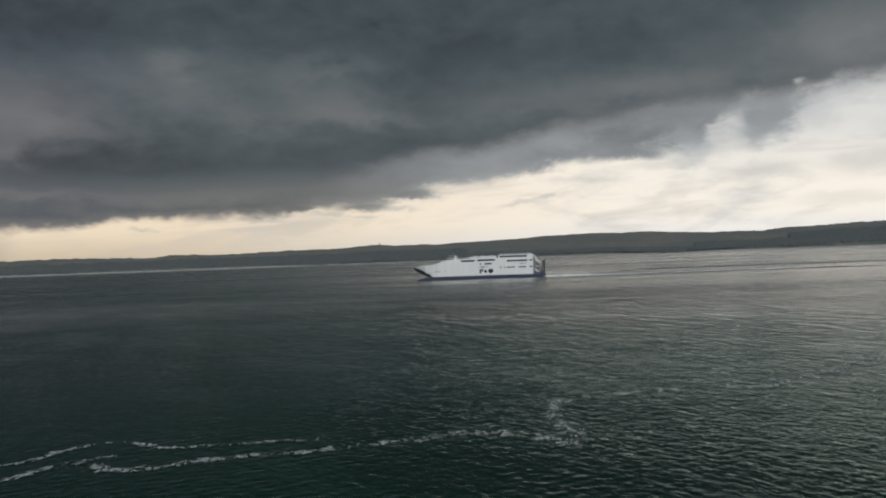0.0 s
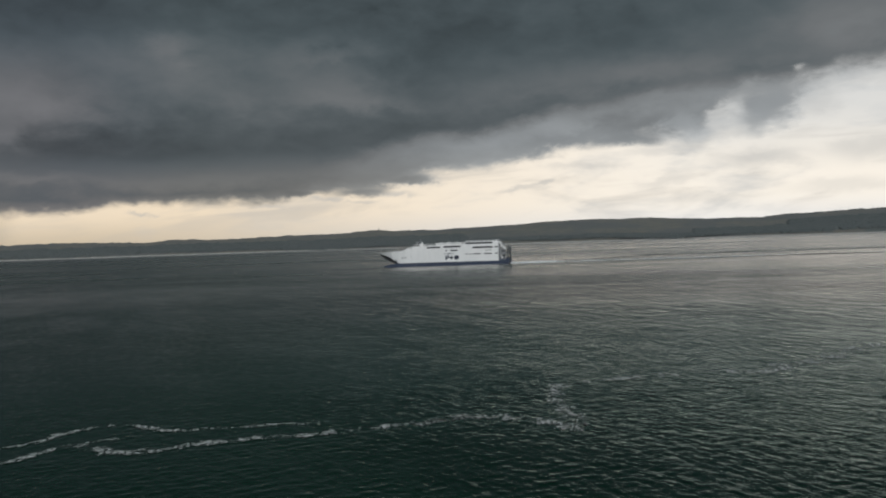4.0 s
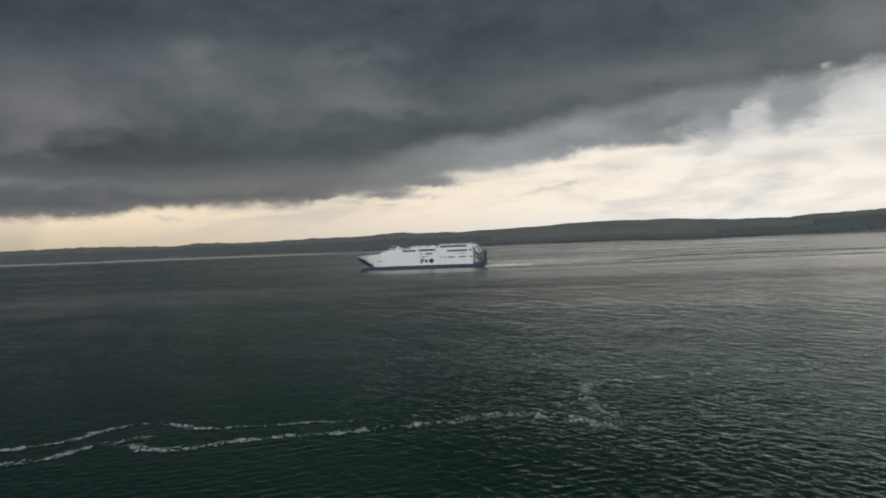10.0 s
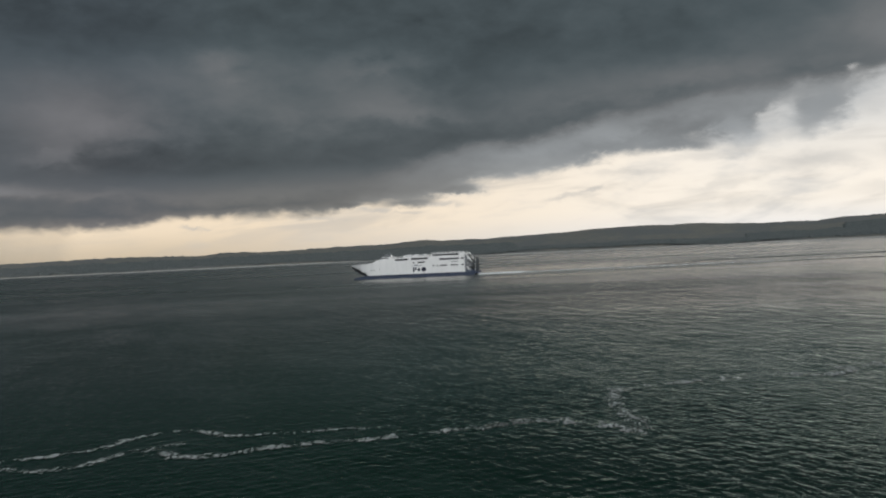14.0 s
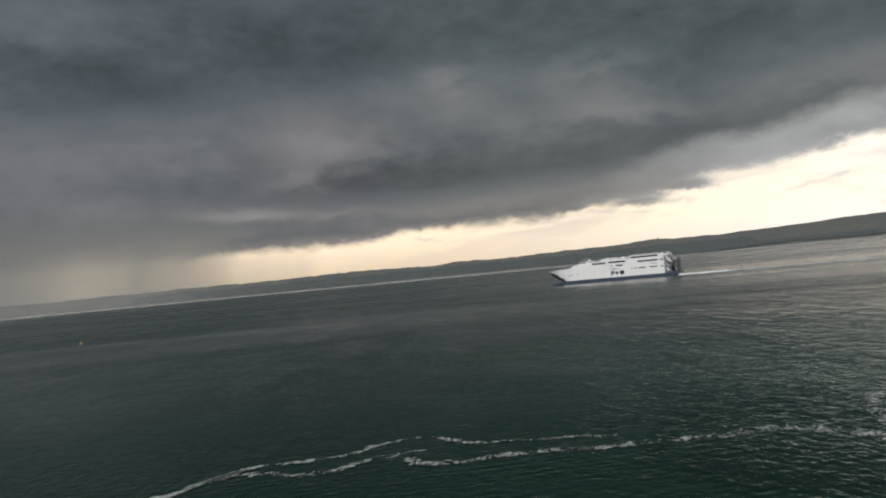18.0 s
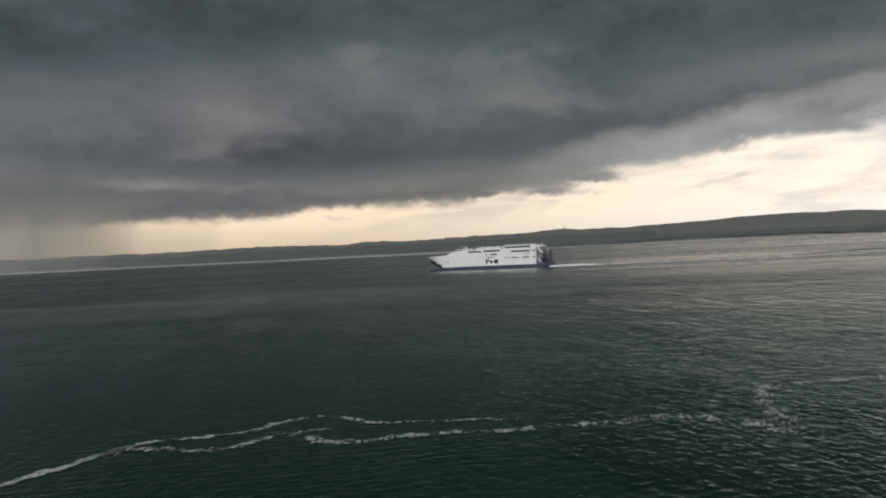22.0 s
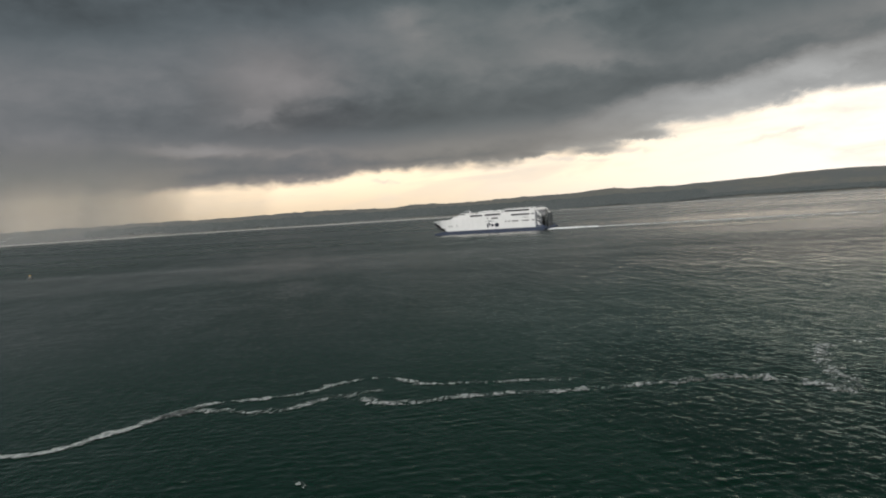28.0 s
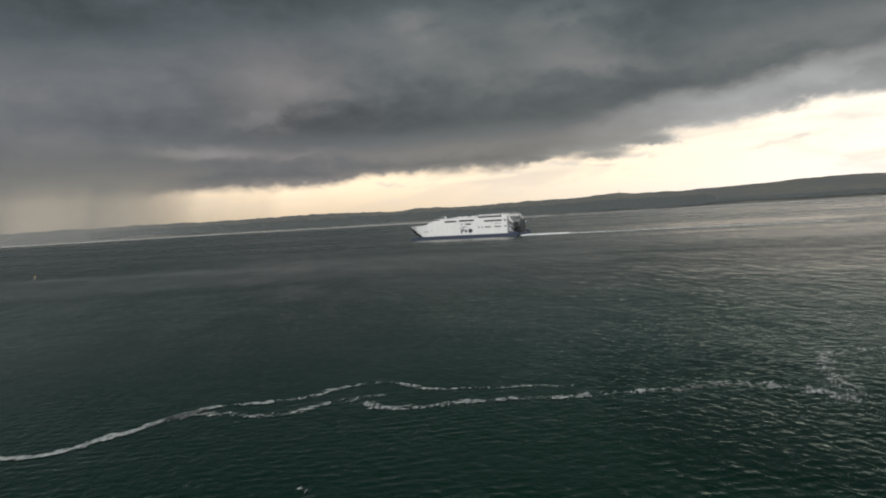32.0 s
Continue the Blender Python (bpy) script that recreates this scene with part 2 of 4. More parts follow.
    for blob in ((-20.0, 4.5, 2.6, 0.6, 0.50, 0.0), (-14.3, 3.3, 1.6, 0.45, 0.30, -0.2), (-26.0, 4.7, 2.2, 0.8, 0.42, 0.0), (-5.0, 3.2, 1.5, 0.22, 0.45, -0.12), (-6.5, 3.7, 0.8, 0.15, 0.45, -0.2),
                 (1.5, 4.0, 1.5, 0.4, 0.65, -0.05), (3.0, 3.2, 1.1, 0.2, 0.55, 0.0), (7.3, 3.05, 0.9, 0.15, 0.55, 0.0), (11.0, 2.6, 1.4, 0.16, 0.4, 0.05), (18.6, 2.25, 0.6, 0.1, 0.5, 0.0), (5.3, 2.8, 1.0, 0.12, 0.4, 0.0),
                 (-9.0, 4.6, 2.2, 0.25, 0.3, 0.0), (-17.5, 2.2, 3.0, 0.3, 0.25, 0.0), (-23.5, 7.4, 0.9, 0.7, 0.35, 0.0), (-14.0, 5.2, 2.0, 0.25, 0.3, 0.0), (-24.5, 2.6, 3.0, 0.4, 0.25, 0.0)):
        gap = n.mix(n.bell(pa, pe, blob), gap, (0.47, 0.455, 0.44))
    skylight = n.mix(1.0, air.outputs[0], (0.004, 0.004, 0.004), "MULTIPLY")
    gap = n.mix(1.0, gap, skylight, "ADD")

    # rain falling out of the deck, in slanting shafts
    shaft = n.noise(n.vec(n.math("ADD", n.math("MULTIPLY", a, 0.22), n.math("MULTIPLY", e, 0.06)), n.math("MULTIPLY", e, 0.03), 0.0), 0.95, 2.0, 0.5)
    rain = n.math("MULTIPLY", n.span(n.math("ADD", a, swing(shaft, 11.0)), 24.5, 36.5), 0.95)
    seen = n.mix(cover, gap, deck)
    far_rain = n.mix(n.span(e, 4.2, 1.2), (0.135, 0.137, 0.130), n.mix(n.span(shaft, 0.35, 0.65), (0.19, 0.178, 0.152), (0.29, 0.255, 0.205)))
    far_rain = n.mix(n.span(a, 39.0, 45.0), far_rain, (0.125, 0.125, 0.118))
    seen = n.mix(n.math("MULTIPLY", rain, n.span(e, 6.5, 2.2)), seen, far_rain)

    # away from the view the deck breaks up into bright, thin cloud
    behind = n.span(y, 0.25, -0.75)
    overhead = n.math("MULTIPLY", n.span(e, 42.0, 85.0), 0.35)
    lit = n.math("MAXIMUM", behind, overhead)
    thin = n.mix(n.span(broad, 0.35, 0.65), (0.95, 1.0, 1.06), (1.45, 1.46, 1.46))
    seen = n.mix(lit, seen, thin)
    out = n.make("ShaderNodeBackground")
    n.put(out.inputs[0], seen)
    out.inputs[1].default_value = 1.0
    n.put(n.make("ShaderNodeOutputWorld").inputs[0], out.outputs[0])


make_sky()
sun = new("sun", bpy.data.lights.new("sun", "SUN"))
sun.data.energy, sun.data.angle, sun.data.color = 0.8, radians(18), (1.0, 0.96, 0.90)
toward = Vector((-math.sin(radians(SUN_AZ)) * math.cos(radians(SUN_EL)), math.cos(radians(SUN_AZ)) * math.cos(radians(SUN_EL)), math.sin(radians(SUN_EL))))
sun.matrix_world = look(toward * 3000, (0, 0, 0))

# ------------------------------------------------------------------ materials


def material(name, build):
    m = bpy.data.materials.new(name)
    m.use_nodes = True
    n = Nodes(m.node_tree)
    shader = n.make("ShaderNodeBsdfPrincipled")
    n.put(n.make("ShaderNodeOutputMaterial").inputs[0], shader.outputs[0])
    build(n, shader)
    return m


def object_space(n):
    return n.make("ShaderNodeTexCoord").outputs["Object"]


def stretched(n, vector, sx, sy, sz):
    node = n.make("ShaderNodeMapping")
    n.put(node.inputs[0], vector)
    node.inputs["Scale"].default_value = (sx, sy, sz)
    return node.outputs[0]


def bump(n, shader, height, strength, distance):
    node = n.make("ShaderNodeBump")
    node.inputs["Strength"].default_value, node.inputs["Distance"].default_value = strength, distance
    n.put(node.inputs["Height"], height)
    n.put(shader.inputs["Normal"], node.outputs[0])


def paint(name, colour, rough=0.45, worn=0.12, metal=0.0, scale=0.35):
    """Ship's paint: faint streaks of salt and rust run down it."""
    def build(n, shader):
        p = object_space(n)
        streak = n.noise(stretched(n, p, 1.0, 1.0, 0.12), scale * 3, 4.0, 0.6)
        broad = n.noise(p, scale, 3.0)
        dull = tuple(c * (1 - worn * 1.6) + 0.03 * worn for c in colour)
        fac = n.span(n.math("ADD", n.math("MULTIPLY", streak, 0.6), n.math("MULTIPLY", broad, 0.5)), 0.45, 0.75)
        n.put(shader.inputs["Base Color"], n.mix(fac, colour, dull))
        n.put(shader.inputs["Roughness"], n.span(streak, 0.3, 0.7, rough, min(1.0, rough + 0.2)))
        shader.inputs["Metallic"].default_value = metal
        bump(n, shader, streak, 0.15, 0.02)
    return material(name, build)


def sea_material():
    def build(n):
        p = object_space(n)
        turned = n.make("ShaderNodeMapping")
        n.put(turned.inputs[0], p)
        turned.inputs["Rotation"].default_value = (0, 0, radians(-22))
        slant = turned.outputs[0]
        lanes = n.noise(stretched(n, p, 0.0022, 0.0075, 1.0), 1.0, 3.0, 0.5, 0.6)
        chop = n.noise(stretched(n, slant, 1.6, 0.78, 1.0), 1.0, 4.0, 0.55, 0.4)
        ripple = n.noise(stretched(n, slant, 3.2, 1.8, 1.0), 1.0, 3.0, 0.5)
        swell = n.noise(stretched(n, p, 0.06, 0.12, 1.0), 1.0, 2.0)
        roll = n.noise(stretched(n, slant, 0.50, 0.24, 1.0), 1.0, 3.0, 0.5, 0.5)
        away = n.make("ShaderNodeVectorMath", operation="LENGTH")
        n.put(away.inputs[0], p)
        far = away.outputs["Value"]
        # the short waves run together with distance
        height = n.math("ADD", n.math("MULTIPLY", chop, 0.25), n.math("MULTIPLY", ripple, 0.06))
        height = n.math("MULTIPLY", height, n.span(far, 70.0, 210.0, 0.80, 0.22))
        height = n.math("ADD", height, n.math("MULTIPLY", roll, n.math("MULTIPLY", n.span(far, 70.0, 180.0, 0.26, 0.28), n.span(far, 190.0, 380.0, 1.0, 0.3))))
        # longer waves, which alone can be told apart farther out
        long_wave = n.noise(stretched(n, slant, 0.24, 0.075, 1.0), 1.0, 2.0, 0.5, 0.6)
        longer = n.noise(stretched(n, slant, 0.10, 0.030, 1.0), 1.0, 2.0, 0.5, 0.6)
        height = n.math("ADD", height, n.math("MULTIPLY", long_wave, n.span(far, 100.0, 260.0, 0.0, 0.75)))
        height = n.math("ADD", height, n.math("MULTIPLY", longer, n.span(far, 240.0, 600.0, 0.0, 1.0)))
        height = n.math("MULTIPLY", height, n.span(lanes, 0.36, 0.62, 0.6, 1.0))
        side = n.make("ShaderNodeSeparateXYZ")
        n.put(side.inputs[0], p)
        bearing = n.math("DIVIDE", side.outputs[0], far)
        left_damp = n.span(bearing, -0.34, 0.04, 0.5, 1.0)
        height = n.math("MULTIPLY", height, n.span(far, 72.0, 120.0, 1.25, left_damp))   # farther out, ripples damped to the left to fit the view
        height = n.math("ADD", height, n.math("MULTIPLY", swell, 0.10))
        deep = n.make("ShaderNodeBsdfDiffuse")
        gloss = n.make("ShaderNodeBsdfGlossy")
        fresnel = n.make("ShaderNodeFresnel")
        n.put(deep.inputs["Color"], n.mix(n.span(lanes, 0.3, 0.7), (0.0003, 0.0108, 0.0056), (0.0004, 0.0124, 0.0066)))
        fresnel.inputs["IOR"].default_value = 1.33
        # reflections tinted through the gloss colour: green close by, warm farther off
        distant = n.span(far, n.span(bearing, -0.35, 0.1, 45.0, 75.0), n.span(bearing, -0.35, 0.1, 170.0, 300.0))
        n.put(gloss.inputs["Color"], n.mix(distant, (0.88, 0.985, 0.945), (1.0, 0.972, 0.94)))
        n.put(gloss.inputs["Roughness"], n.math("ADD", n.span(lanes, 0.3, 0.7, 0.10, 0.2), n.span(far, 90.0, 400.0, 0.0, 0.09)))
        node = n.make("ShaderNodeBump")
        node.inputs["Strength"].default_value, node.inputs["Distance"].default_value = 1.0, 0.55
        n.put(node.inputs["Height"], height)
        # tone painted through the normals: leaned towards the camera, they reflect higher, darker sky
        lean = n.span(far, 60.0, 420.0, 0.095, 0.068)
        near_tilt = n.math("MULTIPLY", n.span(bearing, -0.36, 0.34, 1.03, 0.62), n.span(bearing, -0.62, -0.28, 0.95, 1.0))
        far_tilt = n.math("MULTIPLY", n.span(bearing, -0.36, 0.12, 1.55, 0.72), n.span(bearing, -0.60, -0.38, 1.25, 1.0))
        lean = n.math("MULTIPLY", lean, n.span(far, 110.0, 450.0, near_tilt, far_tilt))   # left side leaned more, to darken it
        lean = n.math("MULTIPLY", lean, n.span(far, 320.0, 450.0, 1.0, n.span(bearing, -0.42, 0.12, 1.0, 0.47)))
        mid_band = n.math("MULTIPLY", n.span(far, 85.0, 130.0), n.span(far, 330.0, 220.0))
        mid_band = n.math("MULTIPLY", mid_band, n.math("MULTIPLY", n.span(bearing, -0.45, -0.04, 0.45, 1.0), n.span(bearing, 0.50, 0.22, 0.45, 1.0)))
        lean = n.math("MULTIPLY", lean, n.math("SUBTRACT", 1.0, n.math("MULTIPLY", mid_band, 0.30)))   # leaned less at mid distance, to brighten that band
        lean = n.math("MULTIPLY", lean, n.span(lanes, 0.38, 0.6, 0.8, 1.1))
        lean = n.math("MULTIPLY", lean, n.span(far, 2350.0, 3000.0, 1.0, n.span(bearing, -0.52, -0.38, 1.1, 0.05)))   # levelled under the far shore, to mirror a bright line there
        # lanes across the bay on the left leaned less, to look paler, with ragged edges
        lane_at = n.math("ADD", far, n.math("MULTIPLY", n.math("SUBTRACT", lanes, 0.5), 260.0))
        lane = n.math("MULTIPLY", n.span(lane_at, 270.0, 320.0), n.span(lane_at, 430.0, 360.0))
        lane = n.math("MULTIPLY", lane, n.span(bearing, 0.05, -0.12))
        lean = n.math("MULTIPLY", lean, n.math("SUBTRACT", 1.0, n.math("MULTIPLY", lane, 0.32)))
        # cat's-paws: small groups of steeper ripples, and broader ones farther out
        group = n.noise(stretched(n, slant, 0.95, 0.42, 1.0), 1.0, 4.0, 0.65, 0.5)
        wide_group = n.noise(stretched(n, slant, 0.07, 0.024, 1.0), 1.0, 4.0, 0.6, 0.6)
        # their contrast is raised to the right, fitted to the view
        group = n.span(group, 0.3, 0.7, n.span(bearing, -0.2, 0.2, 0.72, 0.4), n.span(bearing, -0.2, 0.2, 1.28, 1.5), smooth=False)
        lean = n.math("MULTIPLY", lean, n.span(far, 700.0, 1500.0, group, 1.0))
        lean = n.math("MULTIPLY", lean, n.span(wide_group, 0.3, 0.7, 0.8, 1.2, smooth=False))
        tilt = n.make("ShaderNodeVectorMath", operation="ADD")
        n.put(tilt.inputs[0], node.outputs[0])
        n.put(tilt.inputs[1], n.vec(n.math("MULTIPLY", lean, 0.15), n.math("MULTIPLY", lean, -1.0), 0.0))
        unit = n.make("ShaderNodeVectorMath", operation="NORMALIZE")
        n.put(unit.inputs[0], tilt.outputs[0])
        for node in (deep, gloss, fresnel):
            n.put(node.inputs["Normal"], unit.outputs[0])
        both = n.make("ShaderNodeMixShader")
        for socket, value in zip(both.inputs, (fresnel.outputs[0], deep.outputs[0], gloss.outputs[0])):
            n.put(socket, value)
        n.put(n.make("ShaderNodeOutputMaterial").inputs[0], both.outputs[0])

    m = bpy.data.materials.new("sea_water")
    m.use_nodes = True
    build(Nodes(m.node_tree))
    return m


def foam_material(name, low, high):
    def build(n, shader):
        p = object_space(n)
        island = n.make("ShaderNodeNewGeometry").outputs["Random Per Island"]
        grain = n.noise(p, 6.0, 4.0, 0.65)
        n.put(shader.inputs["Base Color"], n.mix(n.math("MULTIPLY", n.math("ADD", island, grain), 0.5), low, high))
        shader.inputs["Roughness"].default_value = 0.85
        bump(n, shader, grain, 0.6, 0.05)
    return material(name, build)


def lace_material(name, dense, string):
    """A film of foam on the water, whole where it is thick and torn into patches, strings and specks where it is thin."""
    def build(n, shader):
        p = object_space(n)
        uv = n.make("ShaderNodeSeparateXYZ")
        n.put(uv.inputs[0], n.make("ShaderNodeTexCoord").outputs["UV"])
        v = uv.outputs[1]
        core = n.math("SUBTRACT", 1.0, n.math("MULTIPLY", v, v))
        ends = n.span(uv.outputs[0], 0.0, 5.0, 0.5, 1.0)   # it thins out at its ends
        knots = n.span(n.noise(stretched(n, p, 0.34, 0.16, 1.0), 1.0, 3.0, 0.6), 0.36, 0.62, 0.62, 1.08)
        knots = n.math("MULTIPLY", knots, ends)
        d = n.math("MULTIPLY", n.math("MULTIPLY", core, knots), dense)
        torn = n.noise(stretched(n, p, 2.1, 1.15, 1.0), 1.0, 6.0, 0.72, 0.9)
        patches = n.span(n.math("ADD", torn, n.math("MULTIPLY", d, 0.36)), 0.72, 0.86)
        # a string of thicker foam along it, broken here and there
        bend = n.math("MULTIPLY", n.math("SUBTRACT", n.noise(stretched(n, p, 0.5, 0.25, 1.0), 1.0, 3.0, 0.6), 0.5), 2.2)
        off = n.math("ABSOLUTE", n.math("SUBTRACT", n.math("SUBTRACT", v, 0.25), bend))
        cord = n.math("MULTIPLY", n.span(off, 0.42, 0.10), n.span(n.math("ADD", torn, n.math("MULTIPLY", knots, 0.25)), 0.675, 0.83))
        n.put(shader.inputs["Alpha"], n.math("MAXIMUM", patches, n.math("MULTIPLY", cord, string)))
        bubbles = n.noise(stretched(n, p, 3.0, 1.4, 1.0), 1.0, 5.0, 0.65)
        n.put(shader.inputs["Base Color"], n.mix(n.span(bubbles, 0.35, 0.7), (0.11, 0.13, 0.125), (0.46, 0.48, 0.47)))
        shader.inputs["Roughness"].default_value = 0.85
    return material(name, build)


def land_material():
    def build(n, shader):
        p = object_space(n)
        cells = n.make("ShaderNodeTexVoronoi", feature="F1")
        n.put(cells.inputs["Vector"], stretched(n, p, 0.0045, 0.0035, 0.006))
        edge = n.make("ShaderNodeTexVoronoi", feature="DISTANCE_TO_EDGE")
        n.put(edge.inputs["Vector"], stretched(n, p, 0.0045, 0.0035, 0.006))
        grey = n.make("ShaderNodeSeparateColor")
        n.put(grey.inputs[0], cells.outputs["Color"])
        # pasture and heath greyed and evened: distance haze put into their colours
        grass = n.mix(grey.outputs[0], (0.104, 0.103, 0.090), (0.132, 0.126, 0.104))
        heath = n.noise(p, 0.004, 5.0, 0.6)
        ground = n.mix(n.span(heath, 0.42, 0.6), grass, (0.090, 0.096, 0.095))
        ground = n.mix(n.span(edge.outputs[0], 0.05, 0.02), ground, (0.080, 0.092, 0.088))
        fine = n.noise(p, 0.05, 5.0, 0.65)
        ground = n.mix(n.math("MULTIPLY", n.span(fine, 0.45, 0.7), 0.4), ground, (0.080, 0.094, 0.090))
        n.put(shader.inputs["Base Color"], ground)
        shader.inputs["Roughness"].default_value = 0.95
        bump(n, shader, fine, 0.3, 3.0)
    return material("hazed_hill_grass", build)


def plain(name, colour, rough, other, scale, strength=0.3):
    """A rough natural surface with two tones."""
    def build(n, shader):
        p = object_space(n)
        f = n.noise(p, scale, 5.0, 0.6)
        n.put(shader.inputs["Base Color"], n.mix(n.span(f, 0.35, 0.65), colour, other))
        shader.inputs["Roughness"].default_value = rough
        bump(n, shader, f, strength, 0.3 / scale)
    return material(name, build)


WHITE = paint("white_hull_paint", (0.66, 0.655, 0.64), 0.4, 0.04)
WHITE2 = paint("white_deckhouse_paint", (0.69, 0.685, 0.67), 0.45, 0.06)
BLUE = paint("dark_blue_boot_paint", (0.017, 0.030, 0.062), 0.45, 0.2)
BLACK = paint("black_underside_shade", (0.012, 0.013, 0.016), 0.5, 0.2)
NAVY = paint("navy_lettering_paint", (0.007, 0.010, 0.026), 0.5, 0.1)
GREY = paint("grey_deck_paint", (0.17, 0.18, 0.19), 0.7, 0.25)
RAMPGREY = paint("dark_grey_ramp_paint", (0.055, 0.062, 0.064), 0.65, 0.3)
GLASS = paint("dark_tinted_glass", (0.010, 0.011, 0.013), 0.3, 0.05)
PALEGREY = paint("pale_grey_deck_paint", (0.36, 0.37, 0.38), 0.6, 0.25)
YELLOW = paint("yellow_buoy_paint", (0.38, 0.25, 0.07), 0.6, 0.4)
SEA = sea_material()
FOAM_THICK = lace_material("thick_foam", 1.45, 1.0)
FOAM_CORD = lace_material("corded_foam", 1.08, 1.0)
FOAM_LACE = lace_material("lacy_foam", 0.84, 0.85)
FOAM_FAINT = lace_material("faint_foam", 0.82, 0.65)
WAKEFOAM = foam_material("wake_foam", (0.55, 0.57, 0.57), (0.85, 0.86, 0.86))
LAND = land_material()
# woods paled and blued towards the hills, haze painted into the colour
WOOD = plain("hazed_far_woods", (0.062, 0.074, 0.074), 0.95, (0.072, 0.082, 0.081), 0.02, 0.1)
SHINGLE = plain("pale_shingle", (0.40, 0.39, 0.36), 0.9, (0.30, 0.29, 0.27), 0.06)
STONE = plain("grey_stone", (0.20, 0.20, 0.19), 0.9, (0.12, 0.12, 0.12), 0.8)

# ------------------------------------------------------------------ mesh helpers


def thing(name, m, label, category, group="", kind=""):
    ob = new(name)
    ob.empty_display_size = 1.0
    ob.matrix_basis = m
    return tagged(ob, label, category, group, kind)


def part(name, bm, mat, parent, label=""):
    """One mesh object under a thing or a part."""
    bmesh.ops.recalc_face_normals(bm, faces=bm.faces)
    me = bpy.data.meshes.new(name)
    bm.to_mesh(me)
    bm.free()
    me.materials.append(mat)
    ob = new(name, me)
    ob.parent = parent
    return tagged(ob, label)


def box(x0, x1, y0, y1, z0, z1, bevel=0.0, bm=None):
    bm = bm or bmesh.new()
    made = bmesh.ops.create_cube(bm, size=1.0, matrix=Matrix.Translation(((x0 + x1) / 2, (y0 + y1) / 2, (z0 + z1) / 2)) @ Matrix.Diagonal((x1 - x0, y1 - y0, z1 - z0, 1)))
    if bevel:
        edges = list({e for v in made["verts"] for e in v.link_edges})
        bmesh.ops.bevel(bm, geom=edges, offset=bevel, segments=2, affect="EDGES", profile=0.5)
    return bm


def rod(a, b, r0, r1=None, sides=8, bm=None):
    bm = bm or bmesh.new()
    a, b = Vector(a), Vector(b)
    turn = (b - a).to_track_quat("Z", "Y").to_matrix().to_4x4()
    bmesh.ops.create_cone(bm, cap_ends=True, segments=sides, radius1=r0, radius2=r0 if r1 is None else r1, depth=(b - a).length,
                          matrix=Matrix.Translation((a + b) / 2) @ turn)
    return bm


def loft(rings, caps=True):
    """Skin through rings of equal length, each a list of points."""
    bm = bmesh.new()
    made = [[bm.verts.new(p) for p in ring] for ring in rings]
    k = len(rings[0])
    for r, s in zip(made, made[1:]):
        for i in range(k):
            bm.faces.new((r[i], r[(i + 1) % k], s[(i + 1) % k], s[i]))
    if caps:
        bm.faces.new(made[0])
        bm.faces.new(made[-1])
    return bm


def sheet(name, points, faces, mat, smooth=True):
    me = bpy.data.meshes.new(name)
    me.from_pydata(points, [], faces)
    me.materials.append(mat)
    if smooth:
        me.polygons.foreach_set("use_smooth", [True] * len(me.polygons))
    me.update()
    return new(name, me)


# ------------------------------------------------------------------ sea


def make_sea():
    """One sheet to the horizon: real waves near, flattening with distance."""
    rng = np.random.default_rng(5)
    radii = [0.0, 15.0, 30.0]
    r, step = 38.0, 0.32
    while r < 4950:
        radii.append(r)
        step = 0.32 if r < 105 else step * 1.022
        r += step
    radii = np.array(radii)
    front = np.linspace(-42, 56, 420)
    rest = np.linspace(56, 318, 60)[1:-1]
    ang = np.radians(np.concatenate([front, rest]))
    rr, aa = np.meshgrid(radii, ang, indexing="ij")
    x, y = -rr * np.sin(aa), rr * np.cos(aa)
    z = np.zeros_like(x)
    for k in range(30):
        length = 0.8 * (1.075 ** k)
        heading = rng.choice((0.75, 1.0, 2.2)) + rng.normal(0, 0.35)
        phase = rng.uniform(0, 2 * math.pi)
        fade = np.clip((length * 80 - rr) / (length * 45), 0, 1)
        wob = 1.3 * np.sin(x / (length * 2.1) + phase * 3) + 1.3 * np.sin(y / (length * 2.9) - phase)
        z += fade * 0.0140 * np.exp(-(np.log(length / 1.05) / 0.65) ** 2) * np.sin(2 * math.pi / length * (x * math.cos(heading) + y * math.sin(heading)) + phase + wob)
    z *= 0.75 + 0.35 * np.sin(x * 0.21 + 1.3 * np.sin(y * 0.17)) * np.sin(y * 0.31 + 1.1 * np.sin(x * 0.13))   # gusts
    z += 5.0 * z * np.abs(z)   # sharper crests
    far = np.clip((rr - 1200) / 800, 0, 1)
    z = z * (1 - far) * np.clip((rr - 20) / 20, 0, 1)
    pts = np.stack([x, y, z], -1).reshape(-1, 3)
    m, k = len(radii), len(ang)
    i, j = np.meshgrid(np.arange(m - 1), np.arange(k), indexing="ij")
    jn = (j + 1) % k
    quads = np.stack([i * k + j, (i + 1) * k + j, (i + 1) * k + jn, i * k + jn], -1).reshape(-1, 4)
    ob = sheet("water", pts.tolist(), quads.tolist(), SEA)
    return tagged(ob, "dark green rippled sea water of a sheltered bay", "water", kind="structure")


sea = make_sea()

# ------------------------------------------------------------------ far shore


